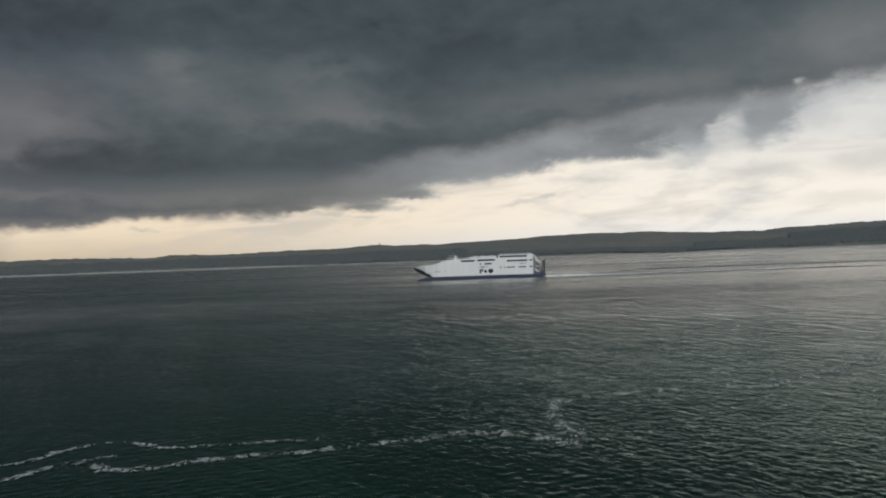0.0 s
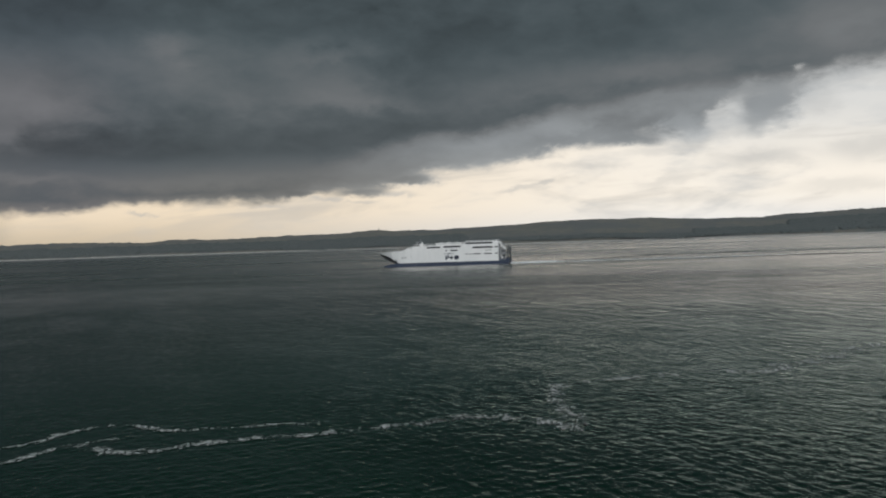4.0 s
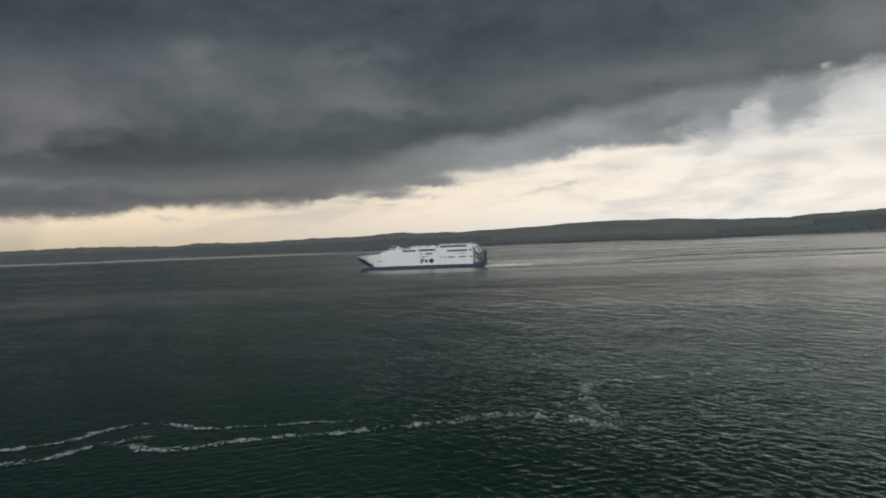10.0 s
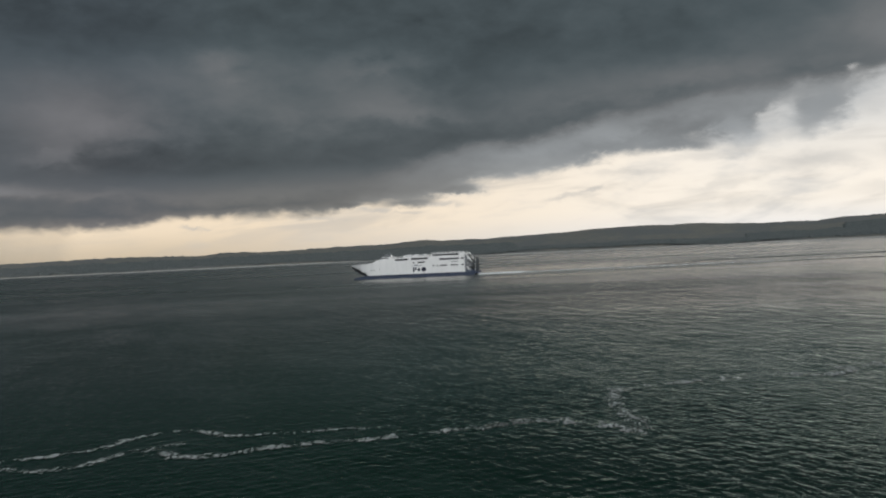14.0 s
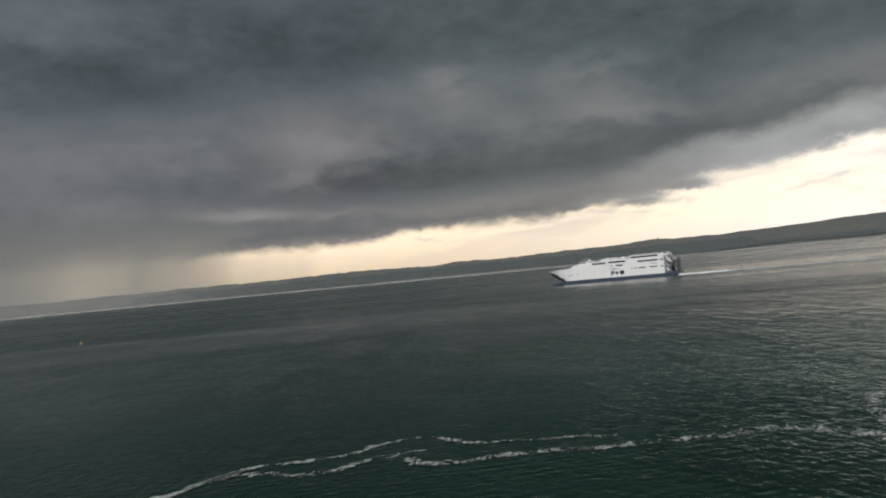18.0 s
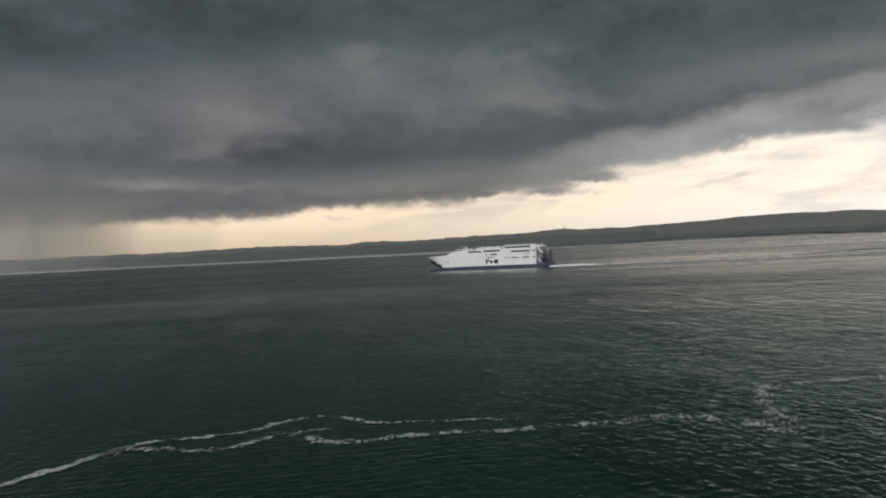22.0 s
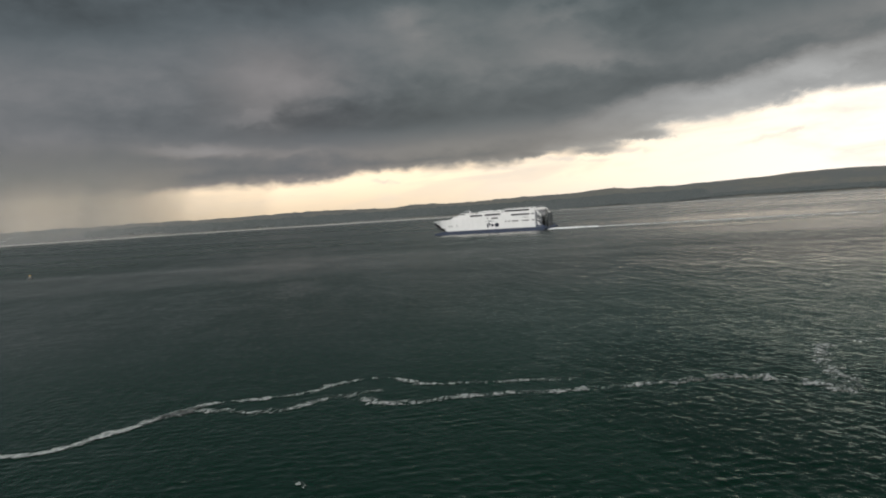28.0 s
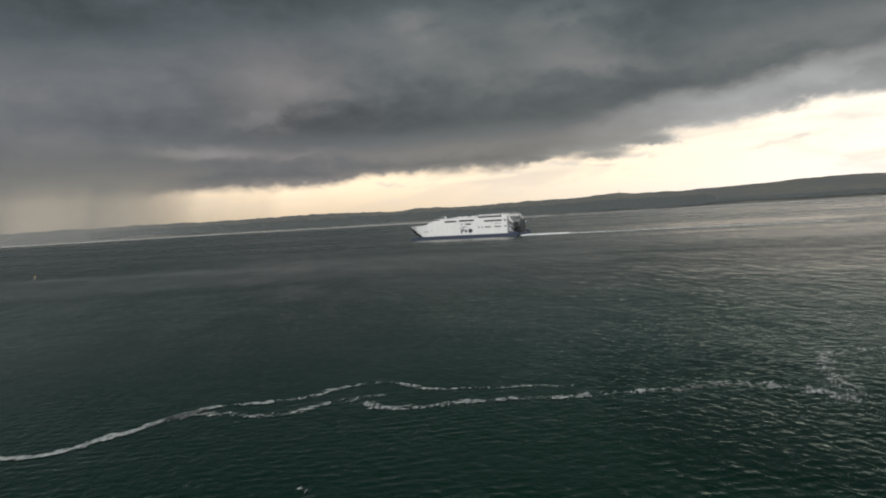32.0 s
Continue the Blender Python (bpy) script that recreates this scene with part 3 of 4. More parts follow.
def skyline(a):
    """Elevation of the ridge in degrees, by azimuth."""
    table = ((-70, 1.0), (-45, 1.25), (-34, 1.22), (-26.7, 1.17), (-23.7, 1.07), (-21.2, 1.0), (-19.9, 0.87), (-16.6, 0.92), (-12.5, 1.12),
             (-9.7, 1.14), (-6.5, 1.08), (-4.3, 0.95), (0.8, 0.80), (3.0, 0.82), (4.1, 0.9), (5.0, 0.83), (6.7, 0.76), (10.3, 0.69), (13.7, 0.62),
             (15.8, 0.66), (18.0, 0.60), (19.7, 0.57), (21.5, 0.62), (25.0, 0.63), (29.5, 0.53), (33.9, 0.60), (36, 0.50), (38.7, 0.55), (41.7, 0.48), (55, 0.4), (80, 0.3))
    return np.interp(a, [t[0] for t in table], [t[1] for t in table])


SHORE = 3190.0


def shore_at(a):
    return SHORE + 22 * np.sin(a * 0.31) + 12 * np.sin(a * 0.83 + 1)


def hill_height(a, r):
    """Ground height at azimuth a (degrees) and distance r."""
    ridge = 4090.0
    top = EYE + ridge * np.tan(np.radians(skyline(a)))
    s = np.clip((r - shore_at(a) - 26) / (ridge - shore_at(a)), 0, 1.6)
    rise = np.where(s < 1, (s ** 0.8) * (1.32 - 0.32 * s), 1 - 0.25 * (s - 1))
    return 2.2 + (top - 2.2) * rise


def lumps(a, r):
    uneven = min(1.0, max(0.12, (a + 4.0) / 12.0))   # wooded and bumpy on one side, smooth on the other
    return uneven * (3.6 * noise.noise(Vector((a * 0.9, 7.7, r * 0.002))) + 3.6 * noise.noise(Vector((a * 2.9, 3.1, r * 0.004)))) + 0.6 * math.sin(a * 2.1 + r * 0.004) + 3.0 * noise.noise(Vector((a * 2.3, r * 0.009, 4.3))) * 0.6 + 2.2 * noise.noise(Vector((a * 0.8, r * 0.004, 0.3)))


def make_hills():
    az = np.linspace(-62, 68, 620)
    rs = np.concatenate([np.linspace(0, 40, 3), np.linspace(70, 880, 24), np.linspace(960, 1500, 6)])
    pts, faces = [], []
    for a in az:
        for r in rs:
            d = float(shore_at(a)) + 20 + r
            h = float(hill_height(a, d))
            h += lumps(a, d) * min(1.0, max(0.0, (r - 60) / 300))
            if r == 0:
                h = -3.0
            pts.append((-d * math.sin(radians(a)), d * math.cos(radians(a)), h))
    k = len(rs)
    for i in range(len(az) - 1):
        for j in range(k - 1):
            faces.append((i * k + j, (i + 1) * k + j, (i + 1) * k + j + 1, i * k + j + 1))
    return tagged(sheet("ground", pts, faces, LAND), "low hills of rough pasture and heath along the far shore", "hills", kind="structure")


def make_beach():
    pts, faces = [], []
    az = np.linspace(-62, 68, 500)
    for a in az:
        s = float(shore_at(a))
        for d, h in ((-16, -0.6), (0, 0.35), (14, 1.7 + 0.5 * math.sin(a * 3.7)), (34, 3.0)):
            pts.append((-(s + d) * math.sin(radians(a)), (s + d) * math.cos(radians(a)), h))
    for i in range(len(az) - 1):
        for j in range(3):
            faces.append((i * 4 + j, (i + 1) * 4 + j, (i + 1) * 4 + j + 1, i * 4 + j + 1))
    return tagged(sheet("beach", pts, faces, SHINGLE), "pale shingle beach at the foot of the hills", "beach", kind="structure")


def clump(pts, faces, centre, size, height, rng):
    """One uneven tree crown of a far wood, added to the lists."""
    base = len(pts)
    rings = ((-0.15, 1.15), (0.4, 0.85), (0.8, 0.45))
    for level, wide in rings:
        for q in range(6):
            t = q / 6 * 2 * math.pi + rng.uniform(-0.4, 0.4)
            w = size * wide * rng.uniform(0.7, 1.25)
            pts.append((centre[0] + w * math.cos(t), centre[1] + w * math.sin(t), centre[2] + height * (level + rng.uniform(-0.08, 0.08))))
    pts.append((centre[0] + rng.uniform(-1, 1), centre[1], centre[2] + height * rng.uniform(0.9, 1.15)))
    for lv in range(2):
        for q in range(6):
            faces.append((base + lv * 6 + q, base + lv * 6 + (q + 1) % 6, base + lv * 6 + 6 + (q + 1) % 6, base + lv * 6 + 6 + q))
    for q in range(6):
        faces.append((base + 12 + q, base + 12 + (q + 1) % 6, base + 18))


def make_woods():
    rng = random.Random(11)
    pts, faces = [], []

    def plant(a, d, lo, hi, wide=1.0):
        d += SHORE - 3000
        h = float(hill_height(a, d)) - 0.8 + lumps(a, d) * min(1.0, max(0.0, (d - SHORE - 80) / 300))
        tall = rng.uniform(lo, hi)
        clump(pts, faces, (-d * math.sin(radians(a)), d * math.cos(radians(a)), h), tall * wide * rng.uniform(0.8, 1.3), tall, rng)

    # big woods on the nearer slopes
    for a0, wide, d0, deep, count in ((-27.0, 5.5, 3250, 210, 3600), (-35.0, 5.0, 3260, 220, 2200), (-20.0, 4.0, 3150, 90, 1800), (-14.0, 5.0, 3105, 44, 1500), (-6.0, 9.0, 3095, 46, 2600), (6.0, 9.0, 3080, 30, 1500), (8.0, 9.5, 3215, 165, 3000), (27.0, 10.0, 3215, 165, 3200)):
        for _ in range(count):
            plant(a0 + wide * rng.uniform(-1, 1), max(3050 + 8 * rng.random(), d0 + deep * rng.uniform(-1, 1) * rng.uniform(0.7, 1.0)), *((3, 4, 4.5) if a0 > -15 and deep < 100 else (5, 7, 2.4)))
    # hedgerow trees and scrub
    for _ in range(420):
        plant(rng.choice((rng.gauss(-23.5, 2.5), rng.gauss(-23.5, 2.5), rng.uniform(2, 52))), rng.uniform(3840, 3890), 2.0, 4)
    ob = sheet("hazed_far_woods", pts, faces, WOOD)
    return tagged(ob, "dark far woods and hedgerow trees on the hillside", "woods", kind="stuff")


make_hills()
make_beach()
make_woods()


def make_tower():
    a, d = 4.05, 4086.0
    h = float(hill_height(a, d)) + lumps(a, d)
    tower = thing("hilltop_tower", pose(-d * math.sin(radians(a)), d * math.cos(radians(a)), h - 1.0), "small dark stone tower on the crest of a hill", "tower")
    part("base", box(-3.5, 3.5, -3.5, 3.5, 0, 2.4, 0.3), STONE, tower)
    part("shaft", rod((0, 0, 2.2), (0, 0, 7.0), 1.3, 1.0, 10), STONE, tower)
    part("parapet", rod((0, 0, 6.8), (0, 0, 7.5), 1.4, 1.4, 10), STONE, tower)
    part("pole", rod((0, 0, 7.4), (0, 0, 11.0), 0.22, 0.12, 6), RAMPGREY, tower)


make_tower()


def make_rain():
    """Thin curtains of rain hanging before the far hills."""
    def build(n, shader):
        p = object_space(n)
        fall = n.noise(stretched(n, p, 0.0045, 0.0045, 0.0006), 1.0, 3.0, 0.5)
        sep = n.make("ShaderNodeSeparateXYZ")
        n.put(sep.inputs[0], n.make("ShaderNodeTexCoord").outputs["UV"])
        side = n.span(sep.outputs[0], 0.0, 0.42)
        top = n.span(sep.outputs[1], 1.0, 0.3)
        dense = n.math("MULTIPLY", n.math("MULTIPLY", side, top), n.span(fall, 0.3, 0.7, 0.10, 0.24))
        shader.inputs["Base Color"].default_value = (0.36, 0.36, 0.35, 1)
        shader.inputs["Roughness"].default_value = 1.0
        n.put(shader.inputs["Alpha"], dense)
    mat = material("falling_rain", build)
    for k in range(2):
        r = 3050.0 - 260 * k
        az = np.linspace(24 + 4 * k, 64, 40)
        pts = [(-r * math.sin(radians(a)), r * math.cos(radians(a)), z) for a in az for z in (0.5, 130.0, 330.0)]
        faces = [(i * 3 + j, i * 3 + 3 + j, i * 3 + 4 + j, i * 3 + 1 + j) for i in range(39) for j in range(2)]
        ob = sheet("rain_curtain", pts, faces, mat)
        uv = ob.data.uv_layers.new(name="span")
        for loop in ob.data.loops:
            i, j = divmod(loop.vertex_index, 3)
            uv.data[loop.index].uv = (i / 39, j / 2)
        tagged(ob, "grey veil of rain falling over the far hills", "rain", group="rain curtains", kind="stuff")


make_rain()

# ------------------------------------------------------------------ ferry


def B(b):
    """Distance aft of the bow tip to the ferry's own x."""
    return 45.6 - b


def hull_rings(stations):
    """(b, half width low, half width high, z low, z high): closed rings, port side positive y."""
    rings = []
    for b, w0, w1, z0, z1 in stations:
        x = B(b)
        zm = z0 + (z1 - z0) * 0.35
        rings.append([(x, -w0, z0), (x, w0, z0), (x, (w0 + w1 * 2) / 3, zm), (x, w1, z1), (x, -w1, z1), (x, -(w0 + w1 * 2) / 3, zm)])
    return rings


def make_ferry():
    ferry = thing("catamaran_ferry", pose(0, 0, 0), "white high-speed catamaran car ferry with dark blue boot stripe, under way", "ferry")
    # two slim wave-piercing hulls
    for side in (1, -1):
        rings = []
        for b, w, top in ((3.5, 0.12, 1.0), (7, 0.8, 1.9), (13, 1.6, 2.7), (24, 2.2, 2.8), (70, 2.3, 2.8), (90.6, 2.3, 2.7)):
            c = 10.75 * side
            rings.append([(B(b), c - w, -1.2), (B(b), c + w, -1.2), (B(b), c + w * 1.03, top * 0.6), (B(b), c + w, top), (B(b), c - w, top)])
        part("side_hull", loft(rings), BLUE, ferry, "slim dark blue wave-piercing hull")
    # overhanging bow's underside, its shade painted black, then the white hull above it
    part("bow_underside", loft(hull_rings([(-0.8, 0.2, 0.5, 9.3, 10.4), (3.4, 5.0, 5.7, 6.4, 9.0), (8, 8.6, 9.2, 4.0, 7.2), (12, 10.7, 11.1, 2.6, 5.0), (16, 11.6, 12.0, 2.2, 3.2)])), BLACK, ferry, "underside of the overhanging bow, its shade painted in black")
    part("hull", loft(hull_rings([(-1.3, 0.4, 0.6, 10.4, 10.9), (1.5, 3.0, 4.2, 9.7, 11.2), (5, 6.6, 7.6, 8.3, 11.6), (9, 9.8, 10.4, 6.2, 11.9), (14.2, 11.8, 12.0, 2.75, 12.0),
                                  (18, 12.7, 12.75, 2.6, 12.5), (24, 12.95, 13.0, 2.6, 12.6), (60, 13.0, 13.0, 2.6, 12.6), (83.8, 13.0, 13.0, 2.6, 12.6)])), WHITE, ferry)
    part("aft_hull", box(B(92.4), B(83.8), -13, 13, 1.2, 2.75, 0.1), BLUE, ferry)
    part("rubbing_strake", box(B(83.6), B(16), 12.9, 13.12, 2.45, 2.72, 0.03), NAVY, ferry)
    # deckhouse with raked front, upper decks
    part("deckhouse", loft([[(B(16.5), -9.5, 12.3), (B(16.5), 9.5, 12.3), (B(19.5), 9.5, 13.6), (B(19.5), -9.5, 13.6)],
                            [(B(20.0), -12.2, 12.3), (B(20.0), 12.2, 12.3), (B(20.6), 11.6, 14.2), (B(20.6), -11.6, 14.2)],
                            [(B(25.5), -12.95, 12.3), (B(25.5), 12.95, 12.3), (B(25.5), 12.7, 15.3), (B(25.5), -12.7, 15.3)],
                            [(B(40), -12.97, 12.3), (B(40), 12.97, 12.3), (B(40), 12.75, 15.7), (B(40), -12.75, 15.7)],
                            [(B(83.8), -12.97, 12.3), (B(83.8), 12.97, 12.3), (B(83.8), 12.75, 15.7), (B(83.8), -12.75, 15.7)]]), WHITE, ferry)
    part("upper_deckhouse", box(B(58), B(40.4), -11.5, 12.2, 15.6, 17.2, 0.35), WHITE2, ferry)
    part("aft_deckhouse", box(B(83.9), B(60.2), -12.4, 12.65, 15.6, 17.5, 0.2), WHITE2, ferry)
    part("roof_walkway", box(B(60.2), B(58), -10, 12.0, 15.65, 15.95), GREY, ferry)
    bridge = part("bridge", box(B(30.5), B(24.4), -9.5, 9.5, 14.9, 16.5, 0.25), WHITE2, ferry)
    part("window_band", box(B(28.8), B(24.3), -9.58, 9.58, 15.35, 16.2), GLASS, bridge)
    part("bridge_roof", box(B(31.0), B(23.9), -9.9, 9.9, 16.48, 16.72, 0.08), WHITE2, bridge)
    mast = part("mast", rod((B(27.6), 0, 16.6), (B(28.2), 0, 20.8), 0.42, 0.25), GREY, ferry, "short grey signal mast")
    part("yard", rod((B(27.8), -2.6, 18.9), (B(27.8), 2.6, 18.9), 0.12, 0.12, 6), RAMPGREY, mast)
    part("radar", box(B(27.2), B(24.6), -1.5, 1.5, 18.0, 18.5, 0.1), PALEGREY, mast, "dark radar scanner")
    part("radar_post", rod((B(26.0), 0, 16.6), (B(26.0), 0, 18.1), 0.22, 0.18), GREY, mast)
    part("dome", rod((B(29.6), 1.8, 16.6), (B(29.6), 1.8, 18.2), 0.75, 0.5, 12), WHITE2, mast)
    part("searchlight", rod((B(24.9), 3.6, 16.6), (B(24.9), 3.6, 17.4), 0.25, 0.25, 8), RAMPGREY, mast)
    for yy in (-1.9, 1.9):
        part("stay", rod((B(27.9), 0, 19.5), (B(31.2), yy, 15.4), 0.07, None, 6), GREY, mast)
    # window bands and ports on both sides
    for side in (1, -1):
        y = 12.9 * side
        for b0, b1, z0, z1, name, yy in ((34.2, 43.7, 13.4, 14.7, "window_band", 12.95), (45.8, 57.8, 13.6, 14.95, "window_band", 12.95), (61.2, 80.0, 15.8, 17.1, "window_band", 12.72),
                                         (66.0, 80.0, 12.55, 13.8, "window_band", 12.98), (74.6, 79.2, 10.7, 11.0, "vent", 13.02), (50.6, 55.6, 10.9, 11.95, "window", 13.02),
                                         (47.2, 48.2, 10.9, 11.9, "window", 13.02), (61.3, 62.2, 7.9, 8.8, "window", 13.02), (64.0, 64.9, 7.9, 8.8, "window", 13.02),
                                         (66.2, 71.4, 7.95, 8.75, "window", 13.02), (74.0, 79.2, 7.95, 8.75, "window", 13.02)):
            part(name, box(B(b1), B(b0), yy * side - 0.12, yy * side + 0.12, z0, z1, 0.03), GLASS, ferry)
        for b, z in ((16.6, 6.8), (18.9, 6.8), (23.0, 7.2)):
            w = 12.35 if b < 18 else 12.75
            part("port_light", rod((B(b), (w - 0.3) * side, z), (B(b), (w + 0.28) * side, z), 0.48 if b < 22 else 0.3, None, 12), GLASS, ferry)
    # company mark as plain navy shapes, with a thin line of small bars above
    mark = part("mark", box(B(48.1), B(47.0), 12.97, 13.08, 4.3, 7.7, 0.03), NAVY, ferry, "navy company mark as plain shapes")
    part("mark_piece", box(B(49.6), B(48.4), 12.97, 13.08, 5.6, 7.7, 0.05), NAVY, mark)
    part("mark_piece", loft([[(B(b), y, z) for b, z in ((51.2, 4.3), (52.4, 5.9), (51.2, 7.5), (50.0, 5.9))] for y in (12.97, 13.08)]), NAVY, mark)
    part("mark_piece", loft([[(B(54.7) + 1.75 * math.cos(q / 18 * 2 * math.pi), y, 6.0 + 1.7 * math.sin(q / 18 * 2 * math.pi)) for q in range(18)] for y in (12.97, 13.08)]), NAVY, mark)
    for b0, b1, z0, z1 in ((45.9, 47.4, 8.9, 9.25), (48.2, 49.3, 8.5, 9.8), (49.6, 50.8, 8.7, 9.7), (51.4, 53.2, 8.9, 9.25)):
        part("small_mark", box(B(b1), B(b0), 12.97, 13.06, z0, z1), GREY, mark)
    # dark openings of the upper deck by the bridge and of the stern quarter, and thin roof windows
    for side in (1, -1):
        for b0, b1, z0, z1, yy in ((22.4, 24.4, 13.5, 14.1, 12.35), (81.4, 83.4, 12.7, 13.7, 12.98), (81.6, 83.4, 7.9, 8.8, 13.02), (41.4, 57.2, 16.3, 16.75, 12.22 if side > 0 else 11.52)):
            part("window_band", box(B(b1), B(b0), yy * side - 0.1, yy * side + 0.1, z0, z1, 0.03), GLASS if b0 != 41.4 else PALEGREY, ferry)
        for b0, b1, z in ((32.0, 40.2, 16.0), (60.4, 83.6, 17.9)):
            y = (12.5 if b0 > 40 else 12.4) * side
            rail = part("deck_rail", rod((B(b0), y, z + 0.6), (B(b1), y, z + 0.6), 0.07, None, 6), WHITE2, ferry)
            for k in range(int((b1 - b0) / 1.9) + 1):
                part("rail_post", rod((B(b0 + 1.9 * k), y, z - 0.5), (B(b0 + 1.9 * k), y, z + 0.6), 0.06, None, 5), WHITE2, rail)
    # liferaft canisters and vents along the roof edge
    for k in range(7):
        b = 62.5 + k * 2.9
        part("liferaft", rod((B(b + 0.8), 11.3, 17.72), (B(b - 0.8), 11.3, 17.72), 0.3, None, 10), WHITE2, ferry)
    for b, w, h in ((44.0, 1.6, 0.1), (49.0, 2.4, 0.1), (55.0, 1.2, 0.2), (82.2, 1.3, 0.5)):
        part("roof_vent", box(B(b + w / 2), B(b - w / 2), 6.0, 9.5, 17.1, 17.5 + h, 0.1), WHITE2, ferry)
    # open stern: dark car deck, white bulwarks, stair and platforms
    part("stern_bulkhead", box(B(84.4), B(83.7), -12.4, 12.4, 2.7, 15.6), PALEGREY, ferry, "dark open end of the car deck")
    for z in (2.75, 7.2, 11.2, 15.4):
        part("stern_platform", box(B(88.4 if z < 14 else 87.0), B(84.3), -12.9, 12.9, z, z + 0.3, 0.05), GREY, ferry)
    for side in (1, -1):
        y = 12.75 * side
        for b, z1 in ((85.0, 17.0), (87.3, 15.6), (88.3, 11.4)):
            part("stern_post", box(B(b + 0.18), B(b - 0.18), y - 0.15, y + 0.15, 2.8, z1), GREY, ferry)
        part("stern_brace", rod((B(84.2), y, 17.2), (B(88.6), y, 10.8), 0.45, 0.4, 6), WHITE2, ferry)
        stair = part("stern_stair", rod((B(84.6), y - 0.5 * side, 7.4), (B(88.2), y - 0.5 * side, 3.2), 0.42, 0.42, 6), WHITE2, ferry)
        part("stern_stair_rail", rod((B(84.6), y - 0.2 * side, 8.6), (B(88.2), y - 0.2 * side, 4.4), 0.09, None, 6), WHITE2, stair)
        part("stern_locker", box(B(87.4), B(85.6), y - 2.4 if side > 0 else y + 0.4, y - 0.4 if side > 0 else y + 2.4, 7.5, 9.3, 0.1), GREY, ferry)
        part("stern_bulwark", box(B(90.7), B(84.2), y - 0.12, y + 0.12, 2.7, 4.1, 0.04), BLUE, ferry)
    for side in (1, -1):
        y = 12.6 * side
        for z0, z1 in ((3.1, 7.2), (7.5, 11.2), (11.5, 15.4)):
            part("stern_strut", rod((B(84.5), y, z1), (B(87.2), y, z0), 0.16, None, 6), WHITE2, ferry)
            part("stern_rail", rod((B(84.4), y, z0 + 1.1), (B(88.3 if z0 < 11 else 87.0), y, z0 + 1.1), 0.1, None, 6), WHITE2, ferry)
    ramp = part("stern_ramp", box(B(92.1), B(91.2), -1.5, 4.5, 2.0, 12.2, 0.15), RAMPGREY, ferry, "dark raised stern ramp")
    for yy in (-1.6, 0.0, 1.5, 3.0, 4.6):
        part("rib", box(B(92.4), B(90.9), yy - 0.2, yy + 0.2, 2.0, 12.9, 0.05), RAMPGREY, ramp)
    for yy in (7.0, -5.0):
        part("ramp_mast", rod((B(89.8), yy, 2.8), (B(90.3), yy, 14.4), 0.3, 0.2), RAMPGREY, ramp)
    # dark machinery and cross-bracing under the stern platforms
    for b, y0, y1, z0, z1 in ((85.4, 3.0, 11.8, 3.1, 6.8), (86.6, -11.8, -3.0, 3.1, 6.8), (85.8, -2.0, 9.5, 7.6, 10.6)):
        part("stern_machinery", box(B(b + 1.0), B(b - 0.6), y0, y1, z0, z1, 0.15), RAMPGREY, ferry)
    for side in (1, -1):
        y = 12.2 * side
        for z0, z1 in ((3.0, 7.0), (7.4, 11.0)):
            part("stern_cross_brace", rod((B(88.2), y, z1), (B(85.0), y, z0), 0.2, None, 6), RAMPGREY, ferry)
            part("stern_cross_brace", rod((B(88.4), y, z0), (B(85.0), y, z1), 0.2, None, 6), PALEGREY, ferry)
    for ob in ferry.children_recursive:
        ob.data.transform(Matrix.Diagonal((1, 1, 0.92, 1)))
    return ferry


ferry = make_ferry()


